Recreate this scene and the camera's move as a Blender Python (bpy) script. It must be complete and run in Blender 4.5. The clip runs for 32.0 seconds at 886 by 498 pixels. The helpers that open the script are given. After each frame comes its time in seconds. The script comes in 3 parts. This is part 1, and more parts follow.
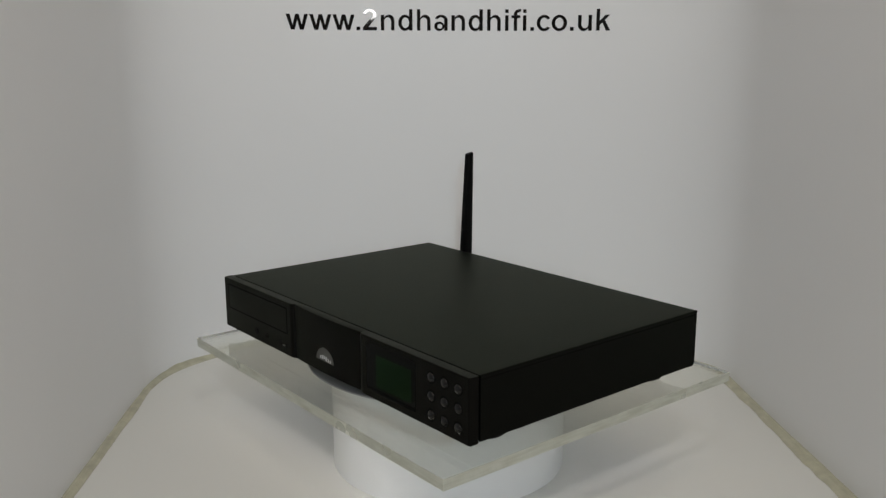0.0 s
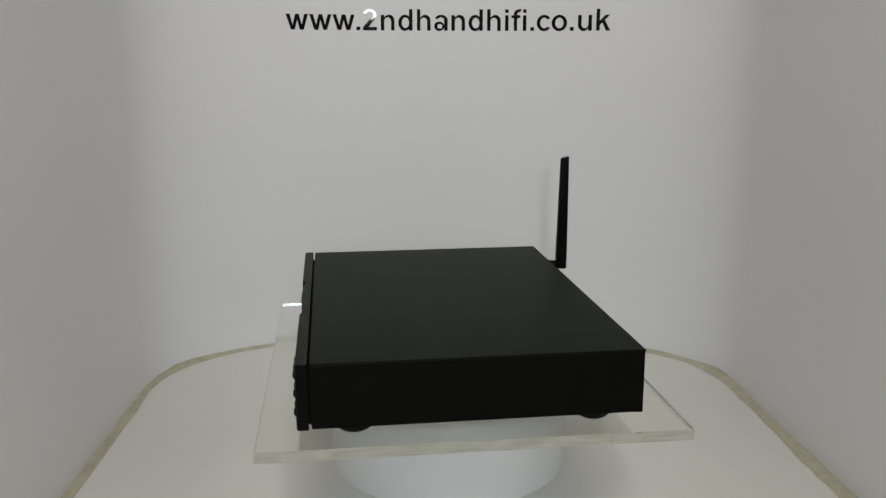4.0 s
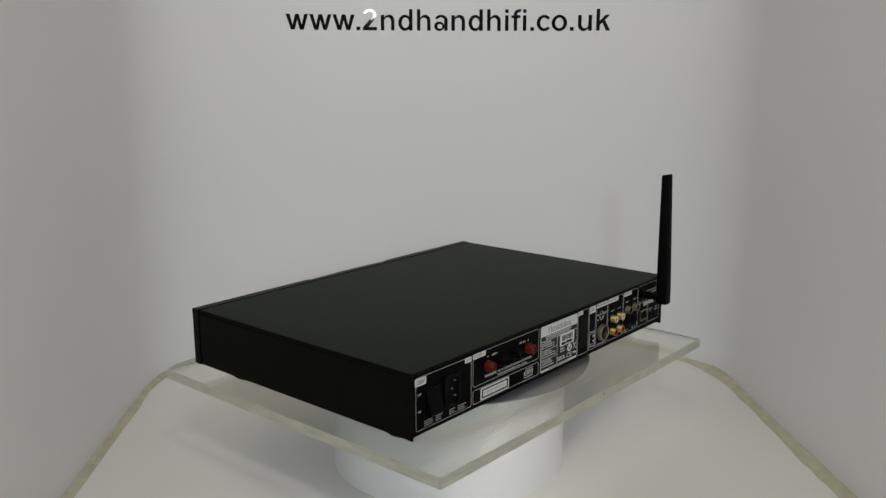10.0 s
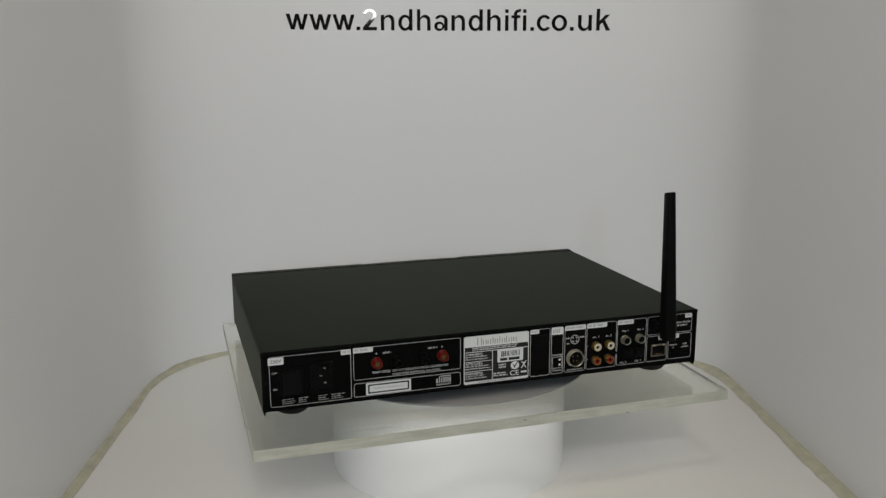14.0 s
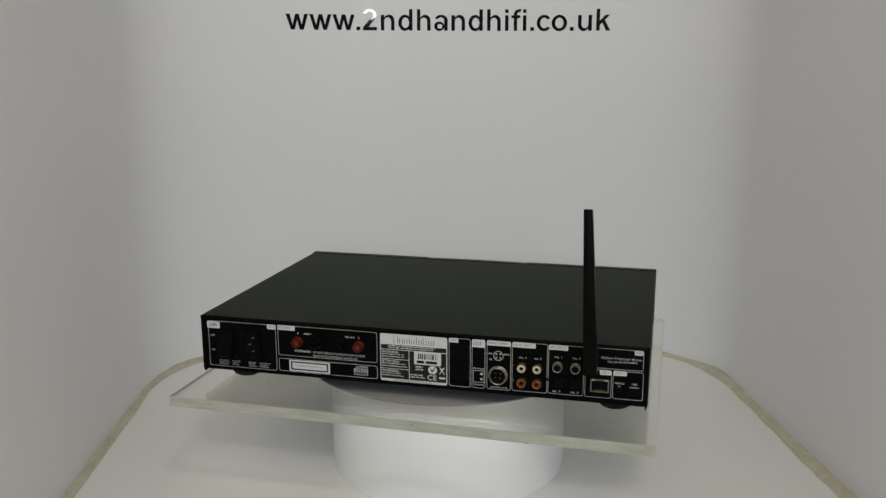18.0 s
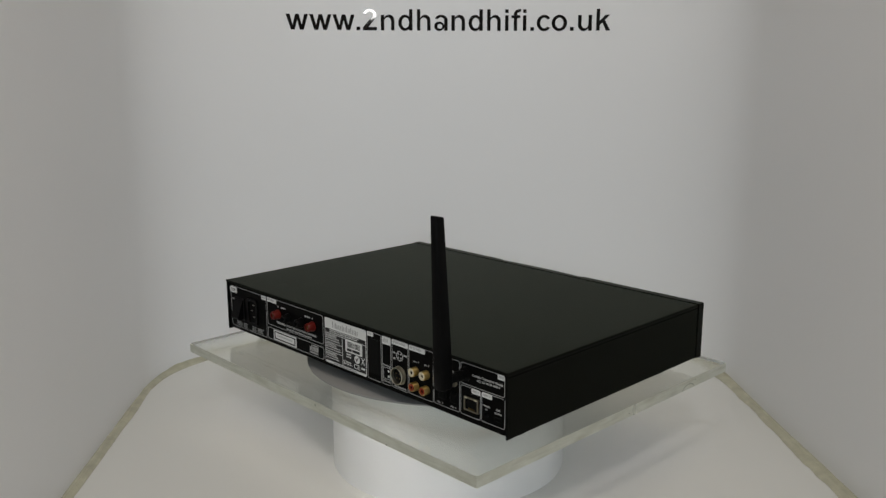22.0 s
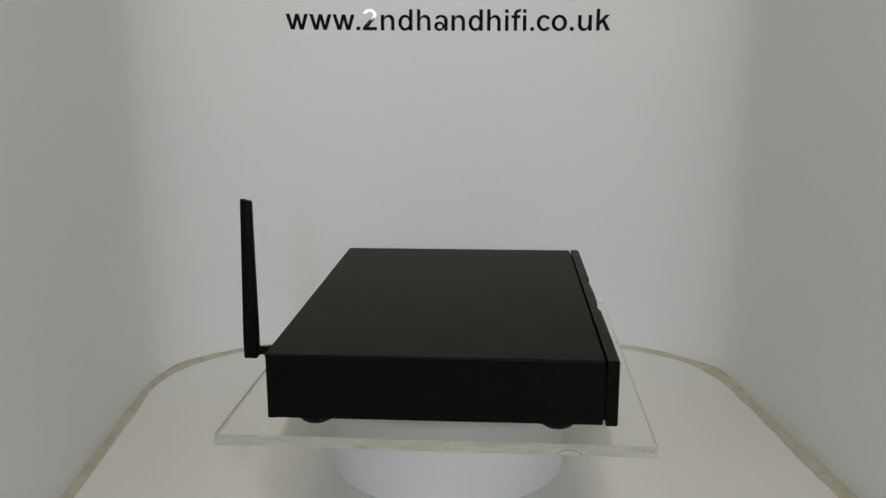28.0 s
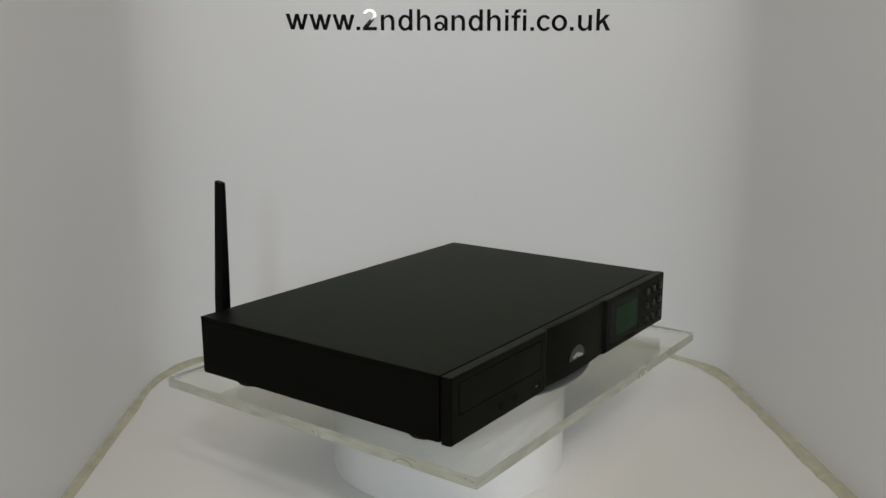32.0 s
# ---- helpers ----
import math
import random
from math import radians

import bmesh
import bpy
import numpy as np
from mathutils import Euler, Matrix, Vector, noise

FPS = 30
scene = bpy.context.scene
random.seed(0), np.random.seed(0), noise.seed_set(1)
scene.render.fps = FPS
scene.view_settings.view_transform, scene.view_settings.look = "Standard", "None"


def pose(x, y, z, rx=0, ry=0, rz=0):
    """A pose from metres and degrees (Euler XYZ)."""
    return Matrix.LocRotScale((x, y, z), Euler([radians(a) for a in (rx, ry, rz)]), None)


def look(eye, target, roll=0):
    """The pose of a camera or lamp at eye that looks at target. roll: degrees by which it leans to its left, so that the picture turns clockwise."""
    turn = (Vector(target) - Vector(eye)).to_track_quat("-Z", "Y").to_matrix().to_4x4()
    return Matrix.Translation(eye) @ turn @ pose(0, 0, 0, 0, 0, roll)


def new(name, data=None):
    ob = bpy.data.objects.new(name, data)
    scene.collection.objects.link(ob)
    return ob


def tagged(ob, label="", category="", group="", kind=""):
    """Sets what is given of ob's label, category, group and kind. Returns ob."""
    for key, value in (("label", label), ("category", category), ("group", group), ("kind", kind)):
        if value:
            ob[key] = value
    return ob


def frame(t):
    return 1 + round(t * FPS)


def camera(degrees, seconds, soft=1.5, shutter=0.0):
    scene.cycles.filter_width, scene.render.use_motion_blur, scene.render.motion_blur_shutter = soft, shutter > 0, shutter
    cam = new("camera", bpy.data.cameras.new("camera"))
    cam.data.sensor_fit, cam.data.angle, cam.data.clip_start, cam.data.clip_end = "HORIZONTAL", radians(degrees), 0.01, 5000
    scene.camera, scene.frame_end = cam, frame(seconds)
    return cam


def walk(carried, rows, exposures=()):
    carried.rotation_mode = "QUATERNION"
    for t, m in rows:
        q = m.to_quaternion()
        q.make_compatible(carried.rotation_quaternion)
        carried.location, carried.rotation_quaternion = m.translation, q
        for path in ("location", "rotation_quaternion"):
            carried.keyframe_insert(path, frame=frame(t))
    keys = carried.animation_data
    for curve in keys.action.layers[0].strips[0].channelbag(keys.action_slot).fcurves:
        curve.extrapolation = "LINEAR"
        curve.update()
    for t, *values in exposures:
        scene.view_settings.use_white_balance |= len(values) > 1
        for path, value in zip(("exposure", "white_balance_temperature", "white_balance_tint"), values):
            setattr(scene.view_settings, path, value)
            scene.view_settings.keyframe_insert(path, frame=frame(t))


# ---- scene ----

# ---- camera: stands still before the photo booth ----
EYE = (0.0, -0.9291, 0.4319)
cam = camera(52.96, 32.0, soft=1.4)
AIM = look(EYE, (-0.005816, 0.048637, 0.223256), -0.1)
walk(cam, [(0, AIM), (32, AIM)], exposures=[(0, 0.0), (32, 0.0)])

# ---- light: a soft key lamp above and before the booth, two added fill lamps, a far window ----
world = bpy.data.worlds.new("room_air")
world.use_nodes = True
world.node_tree.nodes["Background"].inputs[0].default_value = (0.9, 0.95, 1.0, 1)
world.node_tree.nodes["Background"].inputs[1].default_value = 0.05
scene.world = world


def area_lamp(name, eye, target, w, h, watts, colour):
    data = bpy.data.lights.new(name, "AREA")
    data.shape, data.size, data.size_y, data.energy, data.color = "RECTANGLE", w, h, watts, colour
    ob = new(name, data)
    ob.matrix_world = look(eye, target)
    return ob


KEY = area_lamp("key_lamp", (0.055, -0.86, 1.0), (-0.02, 0.40, 0.32), 0.10, 0.09, 1.5, (1.0, 0.948, 0.955))
KEY.data.spread = radians(150)
# two unseen fill lamps, added to lift the side walls, shadows and drum
area_lamp("overhead_fill", (0.0, -0.9, 2.2), (0, -0.85, 0.0), 1.4, 1.0, 7.8, (1.0, 0.855, 0.65))
area_lamp("room_fill", (0.35, -3.0, 2.2), (0.3, -2.7, 0.0), 1.4, 1.0, 12.4, (0.945, 0.915, 0.905))
area_lamp("window_lamp", (0.12, -3.8, 1.04), (-0.03, 0.3, 0.3), 0.27, 0.22, 17.0, (0.66, 0.862, 1.0))
area_lamp("small_lamp", (0.455, -3.6, 0.705), (-0.1, 0.4, 0.5), 0.17, 0.075, 1.9, (1.0, 0.98, 0.96))


# ---- materials ----
def material(name, colour, rough=0.5, metal=0.0, spec=0.5, vary=0.06, scale=40.0, bump=0.0, bump_scale=600.0,
             transmission=0.0, ior=1.45, rough_vary=0.08, coat=0.0, tint=(1.0, 1.0, 1.0)):
    m = bpy.data.materials.new(name)
    m.use_nodes = True
    nt = m.node_tree
    b = nt.nodes["Principled BSDF"]
    co = nt.nodes.new("ShaderNodeTexCoord")
    n1 = nt.nodes.new("ShaderNodeTexNoise")
    n1.inputs["Scale"].default_value, n1.inputs["Detail"].default_value = scale, 4
    nt.links.new(co.outputs["Object"], n1.inputs["Vector"])
    mix = nt.nodes.new("ShaderNodeMix")
    mix.data_type = "RGBA"
    lo = [max(0.0, c * (1 - vary)) for c in colour]
    hi = [min(1.0, c * (1 + vary)) for c in colour]
    mix.inputs[6].default_value, mix.inputs[7].default_value = (*lo, 1), (*hi, 1)
    nt.links.new(n1.outputs["Fac"], mix.inputs[0])
    nt.links.new(mix.outputs[2], b.inputs["Base Color"])
    mr = nt.nodes.new("ShaderNodeMapRange")
    mr.inputs["To Min"].default_value = max(0.0, rough - rough_vary)
    mr.inputs["To Max"].default_value = min(1.0, rough + rough_vary)
    n2 = nt.nodes.new("ShaderNodeTexNoise")
    n2.inputs["Scale"].default_value = scale * 0.35
    nt.links.new(co.outputs["Object"], n2.inputs["Vector"])
    nt.links.new(n2.outputs["Fac"], mr.inputs["Value"])
    nt.links.new(mr.outputs["Result"], b.inputs["Roughness"])
    b.inputs["Metallic"].default_value = metal
    b.inputs["Specular IOR Level"].default_value = spec
    b.inputs["Transmission Weight"].default_value = transmission
    b.inputs["IOR"].default_value = ior
    b.inputs["Coat Weight"].default_value = coat
    b.inputs["Specular Tint"].default_value = (*tint, 1)
    if bump:
        n3 = nt.nodes.new("ShaderNodeTexNoise")
        n3.inputs["Scale"].default_value, n3.inputs["Detail"].default_value = bump_scale, 3
        nt.links.new(co.outputs["Object"], n3.inputs["Vector"])
        bp = nt.nodes.new("ShaderNodeBump")
        bp.inputs["Strength"].default_value, bp.inputs["Distance"].default_value = bump, 0.0005
        nt.links.new(n3.outputs["Fac"], bp.inputs["Height"])
        nt.links.new(bp.outputs["Normal"], b.inputs["Normal"])
    return m


M_WALL = material("white_gloss_sheet", (0.852, 0.860, 0.870), 0.42, spec=0.5, vary=0.015, scale=3.0, bump=0.05, bump_scale=12.0, rough_vary=0.04)
M_FLOOR = material("white_floor_sheet", (0.778, 0.784, 0.760), 0.30, spec=0.5, vary=0.02, scale=5.0, bump=0.04, bump_scale=30.0)
M_DRUM = material("white_drum_plastic", (0.875, 0.885, 0.885), 0.4, spec=0.4, vary=0.012, scale=8.0, bump=0.03, bump_scale=60.0)
M_DISC = material("grey_disc_plastic", (0.74, 0.75, 0.74), 0.45, spec=0.4, vary=0.02, scale=8.0, bump=0.03, bump_scale=60.0)
# grey set deeper than the pale platter, to carry the player's shadow
M_PLATTER = material("platter_with_shade", (0.28, 0.28, 0.27), 0.38, spec=0.4, vary=0.05, scale=12.0, bump=0.05, bump_scale=300.0)
M_BEAD = material("aged_silicone", (0.52, 0.51, 0.395), 0.42, spec=0.4, vary=0.34, scale=60.0, bump=0.3, bump_scale=160.0)
M_CLEAR = material("clear_acrylic", (0.945, 0.949, 0.892), 0.055, spec=0.5, vary=0.004, scale=6.0, transmission=1.0, ior=1.49, rough_vary=0.0)


def sawn_edge_material():
    """Sawn acrylic: long pale streaks and cloudy blotches coloured in for refracted light, and fine cutter marks."""
    m = material("sawn_acrylic_edge", (0.72, 0.715, 0.60), 0.30, spec=0.5, vary=0.1, scale=70.0, transmission=0.42, ior=1.49)
    nt = m.node_tree
    b = nt.nodes["Principled BSDF"]
    co = nt.nodes.new("ShaderNodeTexCoord")
    xyz = nt.nodes.new("ShaderNodeSeparateXYZ")
    nt.links.new(co.outputs["Object"], xyz.inputs[0])
    run = nt.nodes.new("ShaderNodeMath")
    nt.links.new(xyz.outputs["X"], run.inputs[0])
    nt.links.new(xyz.outputs["Y"], run.inputs[1])

    def streaks(along, up, detail):
        flat = nt.nodes.new("ShaderNodeCombineXYZ")
        for k, (out, f) in enumerate(((run.outputs[0], along), (xyz.outputs["Z"], up))):
            times = nt.nodes.new("ShaderNodeMath")
            times.operation = "MULTIPLY"
            times.inputs[1].default_value = f
            nt.links.new(out, times.inputs[0])
            nt.links.new(times.outputs[0], flat.inputs[k])
        tex = nt.nodes.new("ShaderNodeTexNoise")
        tex.inputs["Scale"].default_value, tex.inputs["Detail"].default_value = 1.0, detail
        nt.links.new(flat.outputs[0], tex.inputs["Vector"])
        return tex.outputs["Fac"]

    both = nt.nodes.new("ShaderNodeMath")
    both.operation = "MULTIPLY_ADD"
    both.inputs[1].default_value = 0.55
    nt.links.new(streaks(28.0, 330.0, 3), both.inputs[0])
    blot = nt.nodes.new("ShaderNodeMath")
    blot.operation = "MULTIPLY"
    blot.inputs[1].default_value = 0.45
    nt.links.new(streaks(45.0, 90.0, 4), blot.inputs[0])
    nt.links.new(blot.outputs[0], both.inputs[2])
    ramp = nt.nodes.new("ShaderNodeValToRGB")
    ramp.color_ramp.elements[0].position, ramp.color_ramp.elements[0].color = 0.34, (0.65, 0.65, 0.54, 1)
    ramp.color_ramp.elements[1].position, ramp.color_ramp.elements[1].color = 0.66, (0.89, 0.90, 0.80, 1)
    nt.links.new(both.outputs[0], ramp.inputs[0])
    nt.links.new(ramp.outputs[0], b.inputs["Base Color"])
    bp = nt.nodes.new("ShaderNodeBump")
    bp.inputs["Strength"].default_value, bp.inputs["Distance"].default_value = 0.6, 0.0006
    nt.links.new(streaks(420.0, 120.0, 3), bp.inputs["Height"])
    nt.links.new(bp.outputs["Normal"], b.inputs["Normal"])
    return m


M_EDGE = sawn_edge_material()
M_MARK = material("marked_acrylic", (0.36, 0.37, 0.31), 0.5, spec=0.4, vary=0.2, scale=200.0)
M_COVER = material("black_powder_coat", (0.0106, 0.0106, 0.0099), 0.43, metal=1.0, vary=0.12, scale=60.0, bump=0.25, bump_scale=2600.0, rough_vary=0.02, tint=(0.690, 0.717, 0.655))
M_FASCIA = material("black_anodised_fascia", (0.0112, 0.0108, 0.0104), 0.42, metal=1.0, tint=(0.78, 0.80, 0.74), vary=0.12, scale=80.0, bump=0.2, bump_scale=3000.0)
M_REAR = material("black_rear_panel", (0.0018, 0.0018, 0.0018), 0.55, spec=0.07, vary=0.1, scale=60.0, bump=0.2, bump_scale=2200.0)
M_GAP = material("dark_gap", (0.004, 0.004, 0.004), 0.8, spec=0.1, vary=0.1)
M_RUBBER = material("black_rubber", (0.006, 0.006, 0.006), 0.7, spec=0.3, vary=0.15, scale=200.0, bump=0.3, bump_scale=900.0)
M_PLASTIC = material("black_plastic", (0.0026, 0.0026, 0.0028), 0.32, spec=0.085, vary=0.1, scale=90.0)
M_ANTENNA = material("black_antenna_plastic", (0.0030, 0.0030, 0.0031), 0.42, spec=0.075, vary=0.1, scale=120.0, bump=0.15, bump_scale=1500.0)
M_PRINT = material("white_print", (0.70, 0.71, 0.70), 0.6, spec=0.3, vary=0.08, scale=300.0)
M_PRINT_DIM = material("grey_print", (0.44, 0.445, 0.44), 0.6, spec=0.3, vary=0.15, scale=300.0)
M_LABEL = material("white_label_paper", (0.70, 0.71, 0.70), 0.5, spec=0.4, vary=0.04, scale=150.0)
M_INK = material("black_ink", (0.012, 0.012, 0.012), 0.5, spec=0.3, vary=0.05)
M_INK_GREY = material("grey_ink", (0.17, 0.17, 0.17), 0.5, spec=0.3, vary=0.05)
M_TAG_INK = material("faint_tag_ink", (0.42, 0.425, 0.42), 0.6, spec=0.3, vary=0.1, scale=300.0)
M_VINYL = material("glossy_black_vinyl", (0.003, 0.003, 0.0035), 0.03, spec=0.36, vary=0.1, bump=0.03, bump_scale=18.0, rough_vary=0.01)
M_RED = material("red_terminal_plastic", (0.105, 0.0075, 0.0042), 0.36, spec=0.28, vary=0.12, scale=300.0)
M_GOLD = material("gold_plating", (0.50, 0.37, 0.14), 0.36, metal=1.0, vary=0.1, scale=300.0)
M_SILVER = material("nickel_plating", (0.36, 0.355, 0.33), 0.32, metal=1.0, vary=0.1, scale=300.0)
M_DULL_BRASS = material("dull_brass", (0.22, 0.16, 0.07), 0.4, metal=1.0, vary=0.1, scale=300.0)
M_FRAME_METAL = material("tinned_steel", (0.24, 0.22, 0.17), 0.4, metal=1.0, vary=0.12, scale=300.0)
M_NICKEL_DARK = material("darkened_nickel", (0.50, 0.47, 0.38), 0.35, metal=1.0, vary=0.12, scale=300.0)
M_CREAM = material("cream_insulator", (0.62, 0.57, 0.42), 0.4, vary=0.06, scale=300.0)
M_ORANGE = material("orange_insulator", (0.26, 0.030, 0.010), 0.4, spec=0.3, vary=0.1, scale=300.0)
M_GLASS = material("dark_display_window", (0.0022, 0.0025, 0.0023), 0.08, spec=0.07, vary=0.05, rough_vary=0.02)
M_LCD = material("green_display", (0.0080, 0.0190, 0.0080), 0.15, metal=1.0, tint=(0.74, 0.92, 0.75), vary=0.35, scale=60.0, rough_vary=0.04)
M_BUTTON = material("glossy_black_button", (0.005, 0.005, 0.0053), 0.06, spec=0.36, vary=0.05, rough_vary=0.02)
M_LOGO = material("silver_logo_print", (0.58, 0.59, 0.58), 0.3, spec=0.6, vary=0.12, scale=300.0)
M_LOGO_DIM = material("dim_logo_print", (0.13, 0.132, 0.128), 0.34, metal=1.0, vary=0.3, scale=200.0)
# kept pale so that the unseen room walls bounce fill into the booth
M_ROOM = material("room_paint", (0.68, 0.63, 0.57), 0.8, spec=0.2, vary=0.05, scale=2.0)


# ---- mesh helpers ----
def part(name, bm, mat, parent=None, label="", smooth=False):
    me = bpy.data.meshes.new(name)
    bmesh.ops.recalc_face_normals(bm, faces=bm.faces)
    bm.to_mesh(me)
    bm.free()
    me.materials.append(mat)
    if smooth:
        for f in me.polygons:
            f.use_smooth = True
        me.set_sharp_from_angle(angle=radians(38))
    ob = new(name, me)
    if parent is not None:
        ob.parent = parent
    if label:
        tagged(ob, label)
    return ob


def box(bm, x0, x1, y0, y1, z0, z1, bevel=0.0, seg=2):
    made = bmesh.ops.create_cube(bm, size=1)
    for v in made["verts"]:
        v.co = Vector(((x0 + x1) / 2 + v.co.x * (x1 - x0), (y0 + y1) / 2 + v.co.y * (y1 - y0), (z0 + z1) / 2 + v.co.z * (z1 - z0)))
    if bevel:
        edges = list({e for v in made["verts"] for e in v.link_edges})
        bmesh.ops.bevel(bm, geom=edges, offset=bevel, segments=seg, affect="EDGES", profile=0.5)
    return bm


def boxed(*args, **kw):
    return box(bmesh.new(), *args, **kw)


def lathe(bm, rings, origin=(0, 0, 0), axis="z", n=32, cap=True):
    """Rings of (radius, height) turned about an axis through origin; y grows out of the rear, Y out of the front."""
    loops = []
    for r, h in rings:
        loop = []
        for i in range(n):
            a = 2 * math.pi * i / n
            u, v = r * math.cos(a), r * math.sin(a)
            p = {"z": (u, v, h), "y": (u, h, v), "Y": (u, -h, v)}[axis]
            loop.append(bm.verts.new(Vector(p) + Vector(origin)))
        loops.append(loop)
    for a, b in zip(loops, loops[1:]):
        for i in range(n):
            bm.faces.new((a[i], a[(i + 1) % n], b[(i + 1) % n], b[i]))
    if cap:
        for loop in (loops[0], loops[-1]):
            if (loop[0].co - loop[n // 2].co).length > 1e-6:
                bm.faces.new(loop)
    return bm


def turned(*args, **kw):
    return lathe(bmesh.new(), *args, **kw)


def extrude_outline(bm, pts, y0, y1, at):
    """A closed outline of (u, z) pairs between the depths y0 and y1; at(u, y, z) places a point."""
    a = [bm.verts.new(at(u, y0, z)) for u, z in pts]
    b = [bm.verts.new(at(u, y1, z)) for u, z in pts]
    n = len(pts)
    for i in range(n):
        bm.faces.new((a[i], a[(i + 1) % n], b[(i + 1) % n], b[i]))
    bm.faces.new(a)
    bm.faces.new(b)
    return bm


def rounded(u0, u1, z0, z1, r, n=4):
    pts = []
    for cu, cz, a0 in ((u1 - r, z1 - r, 0), (u0 + r, z1 - r, 90), (u0 + r, z0 + r, 180), (u1 - r, z0 + r, 270)):
        for i in range(n + 1):
            a = radians(a0 + 90 * i / n)
            pts.append((cu + r * math.cos(a), cz + r * math.sin(a)))
    return pts


def ring_outline(bm, outer, inner, y0, y1, at):
    """A frame between two outlines with as many points."""
    n = len(outer)
    o0, o1 = [bm.verts.new(at(u, y0, z)) for u, z in outer], [bm.verts.new(at(u, y1, z)) for u, z in outer]
    i0, i1 = [bm.verts.new(at(u, y0, z)) for u, z in inner], [bm.verts.new(at(u, y1, z)) for u, z in inner]
    for i in range(n):
        j = (i + 1) % n
        for a, b in ((o0, o1), (o1, i1), (i1, i0), (i0, o0)):
            bm.faces.new((a[i], a[j], b[j], b[i]))
    return bm


def glyphs(text, bold=0.0):
    """A flat mesh of some writing in the built-in font, as a bmesh in the plane x, y."""
    cu = bpy.data.curves.new("writing", "FONT")
    cu.body, cu.size, cu.offset, cu.resolution_u, cu.extrude = text, 1.0, bold, 4, 0.02
    ob = bpy.data.objects.new("writing", cu)
    scene.collection.objects.link(ob)
    bpy.context.view_layer.update()
    me = bpy.data.meshes.new_from_object(ob.evaluated_get(bpy.context.evaluated_depsgraph_get()))
    bpy.data.objects.remove(ob)
    bm = bmesh.new()
    bm.from_mesh(me)
    bpy.data.meshes.remove(me)
    return bm


def fit_glyphs(bm, u0, u1, z0, z1, y0, y1, at):
    """Fits a writing's mesh into a box and lays it on a face."""
    xs, ys, zs = [v.co.x for v in bm.verts], [v.co.y for v in bm.verts], [v.co.z for v in bm.verts]
    for v in bm.verts:
        u = u0 + (v.co.x - min(xs)) / (max(xs) - min(xs)) * (u1 - u0)
        z = z0 + (v.co.y - min(ys)) / (max(ys) - min(ys)) * (z1 - z0)
        y = y0 if v.co.z < 0 else y1
        v.co = at(u, y, z)
    return bm


# ---- the booth: white floor, one bent white wall, beads of sealant in the seam ----
def wall_plan(offset=0.0):
    """The wall's foot from the left front, round the bowed back, to the right front; offset moves it outwards."""
    cx, y0, depth, n = -0.006, 0.19, 0.237, 2.3
    pts = [(-0.358, -0.62), (-0.372, -0.38), (-0.388, -0.104), (-0.397, 0.043)]
    for i in range(49):
        a = math.pi * (1 - i / 48)
        c, s = math.cos(a), math.sin(a)
        half = 0.400 if c < 0 else 0.396
        pts.append((cx + half * math.copysign(abs(c) ** (2 / n), c), y0 + depth * max(0.0, s) ** (2 / n)))
    pts += [(0.398, 0.043), (0.408, -0.104), (0.427, -0.38), (0.443, -0.62)]
    if not offset:
        return pts
    out = []
    for i, p in enumerate(pts):
        a, b = Vector(pts[max(0, i - 1)]), Vector(pts[min(len(pts) - 1, i + 1)])
        d = (b - a).normalized()
        out.append((p[0] - d.y * offset, p[1] + d.x * offset))
    return out


def build_wall():
    bm = bmesh.new()
    inner, outer = wall_plan(), wall_plan(0.004)
    levels = (-0.002, 0.12, 0.25, 0.4, 0.55, 0.7)
    gi = [[bm.verts.new((x, y, z)) for x, y in inner] for z in levels]
    go = [[bm.verts.new((x, y, z)) for x, y in outer] for z in levels]
    n = len(inner)
    for k in range(len(levels) - 1):
        for i in range(n - 1):
            bm.faces.new((gi[k][i], gi[k][i + 1], gi[k + 1][i + 1], gi[k + 1][i]))
            bm.faces.new((go[k][i], go[k][i + 1], go[k + 1][i + 1], go[k + 1][i]))
        for i in (0, n - 1):
            bm.faces.new((gi[k][i], go[k][i], go[k + 1][i], gi[k + 1][i]))
    for i in range(n - 1):
        for k in (0, -1):
            bm.faces.new((gi[k][i], gi[k][i + 1], go[k][i + 1], go[k][i]))
    ob = part("wall_booth", bm, M_WALL, smooth=True)
    tagged(ob, "glossy white plastic booth wall bent round in one sheet", "wall", kind="structure")


def build_floor():
    bm = boxed(-0.62, 0.62, -0.75, 0.55, -0.012, 0.0, bevel=0.001)
    tagged(part("floor", bm, M_FLOOR), "smooth white booth floor sheet, slightly glossy", "floor", kind="structure")


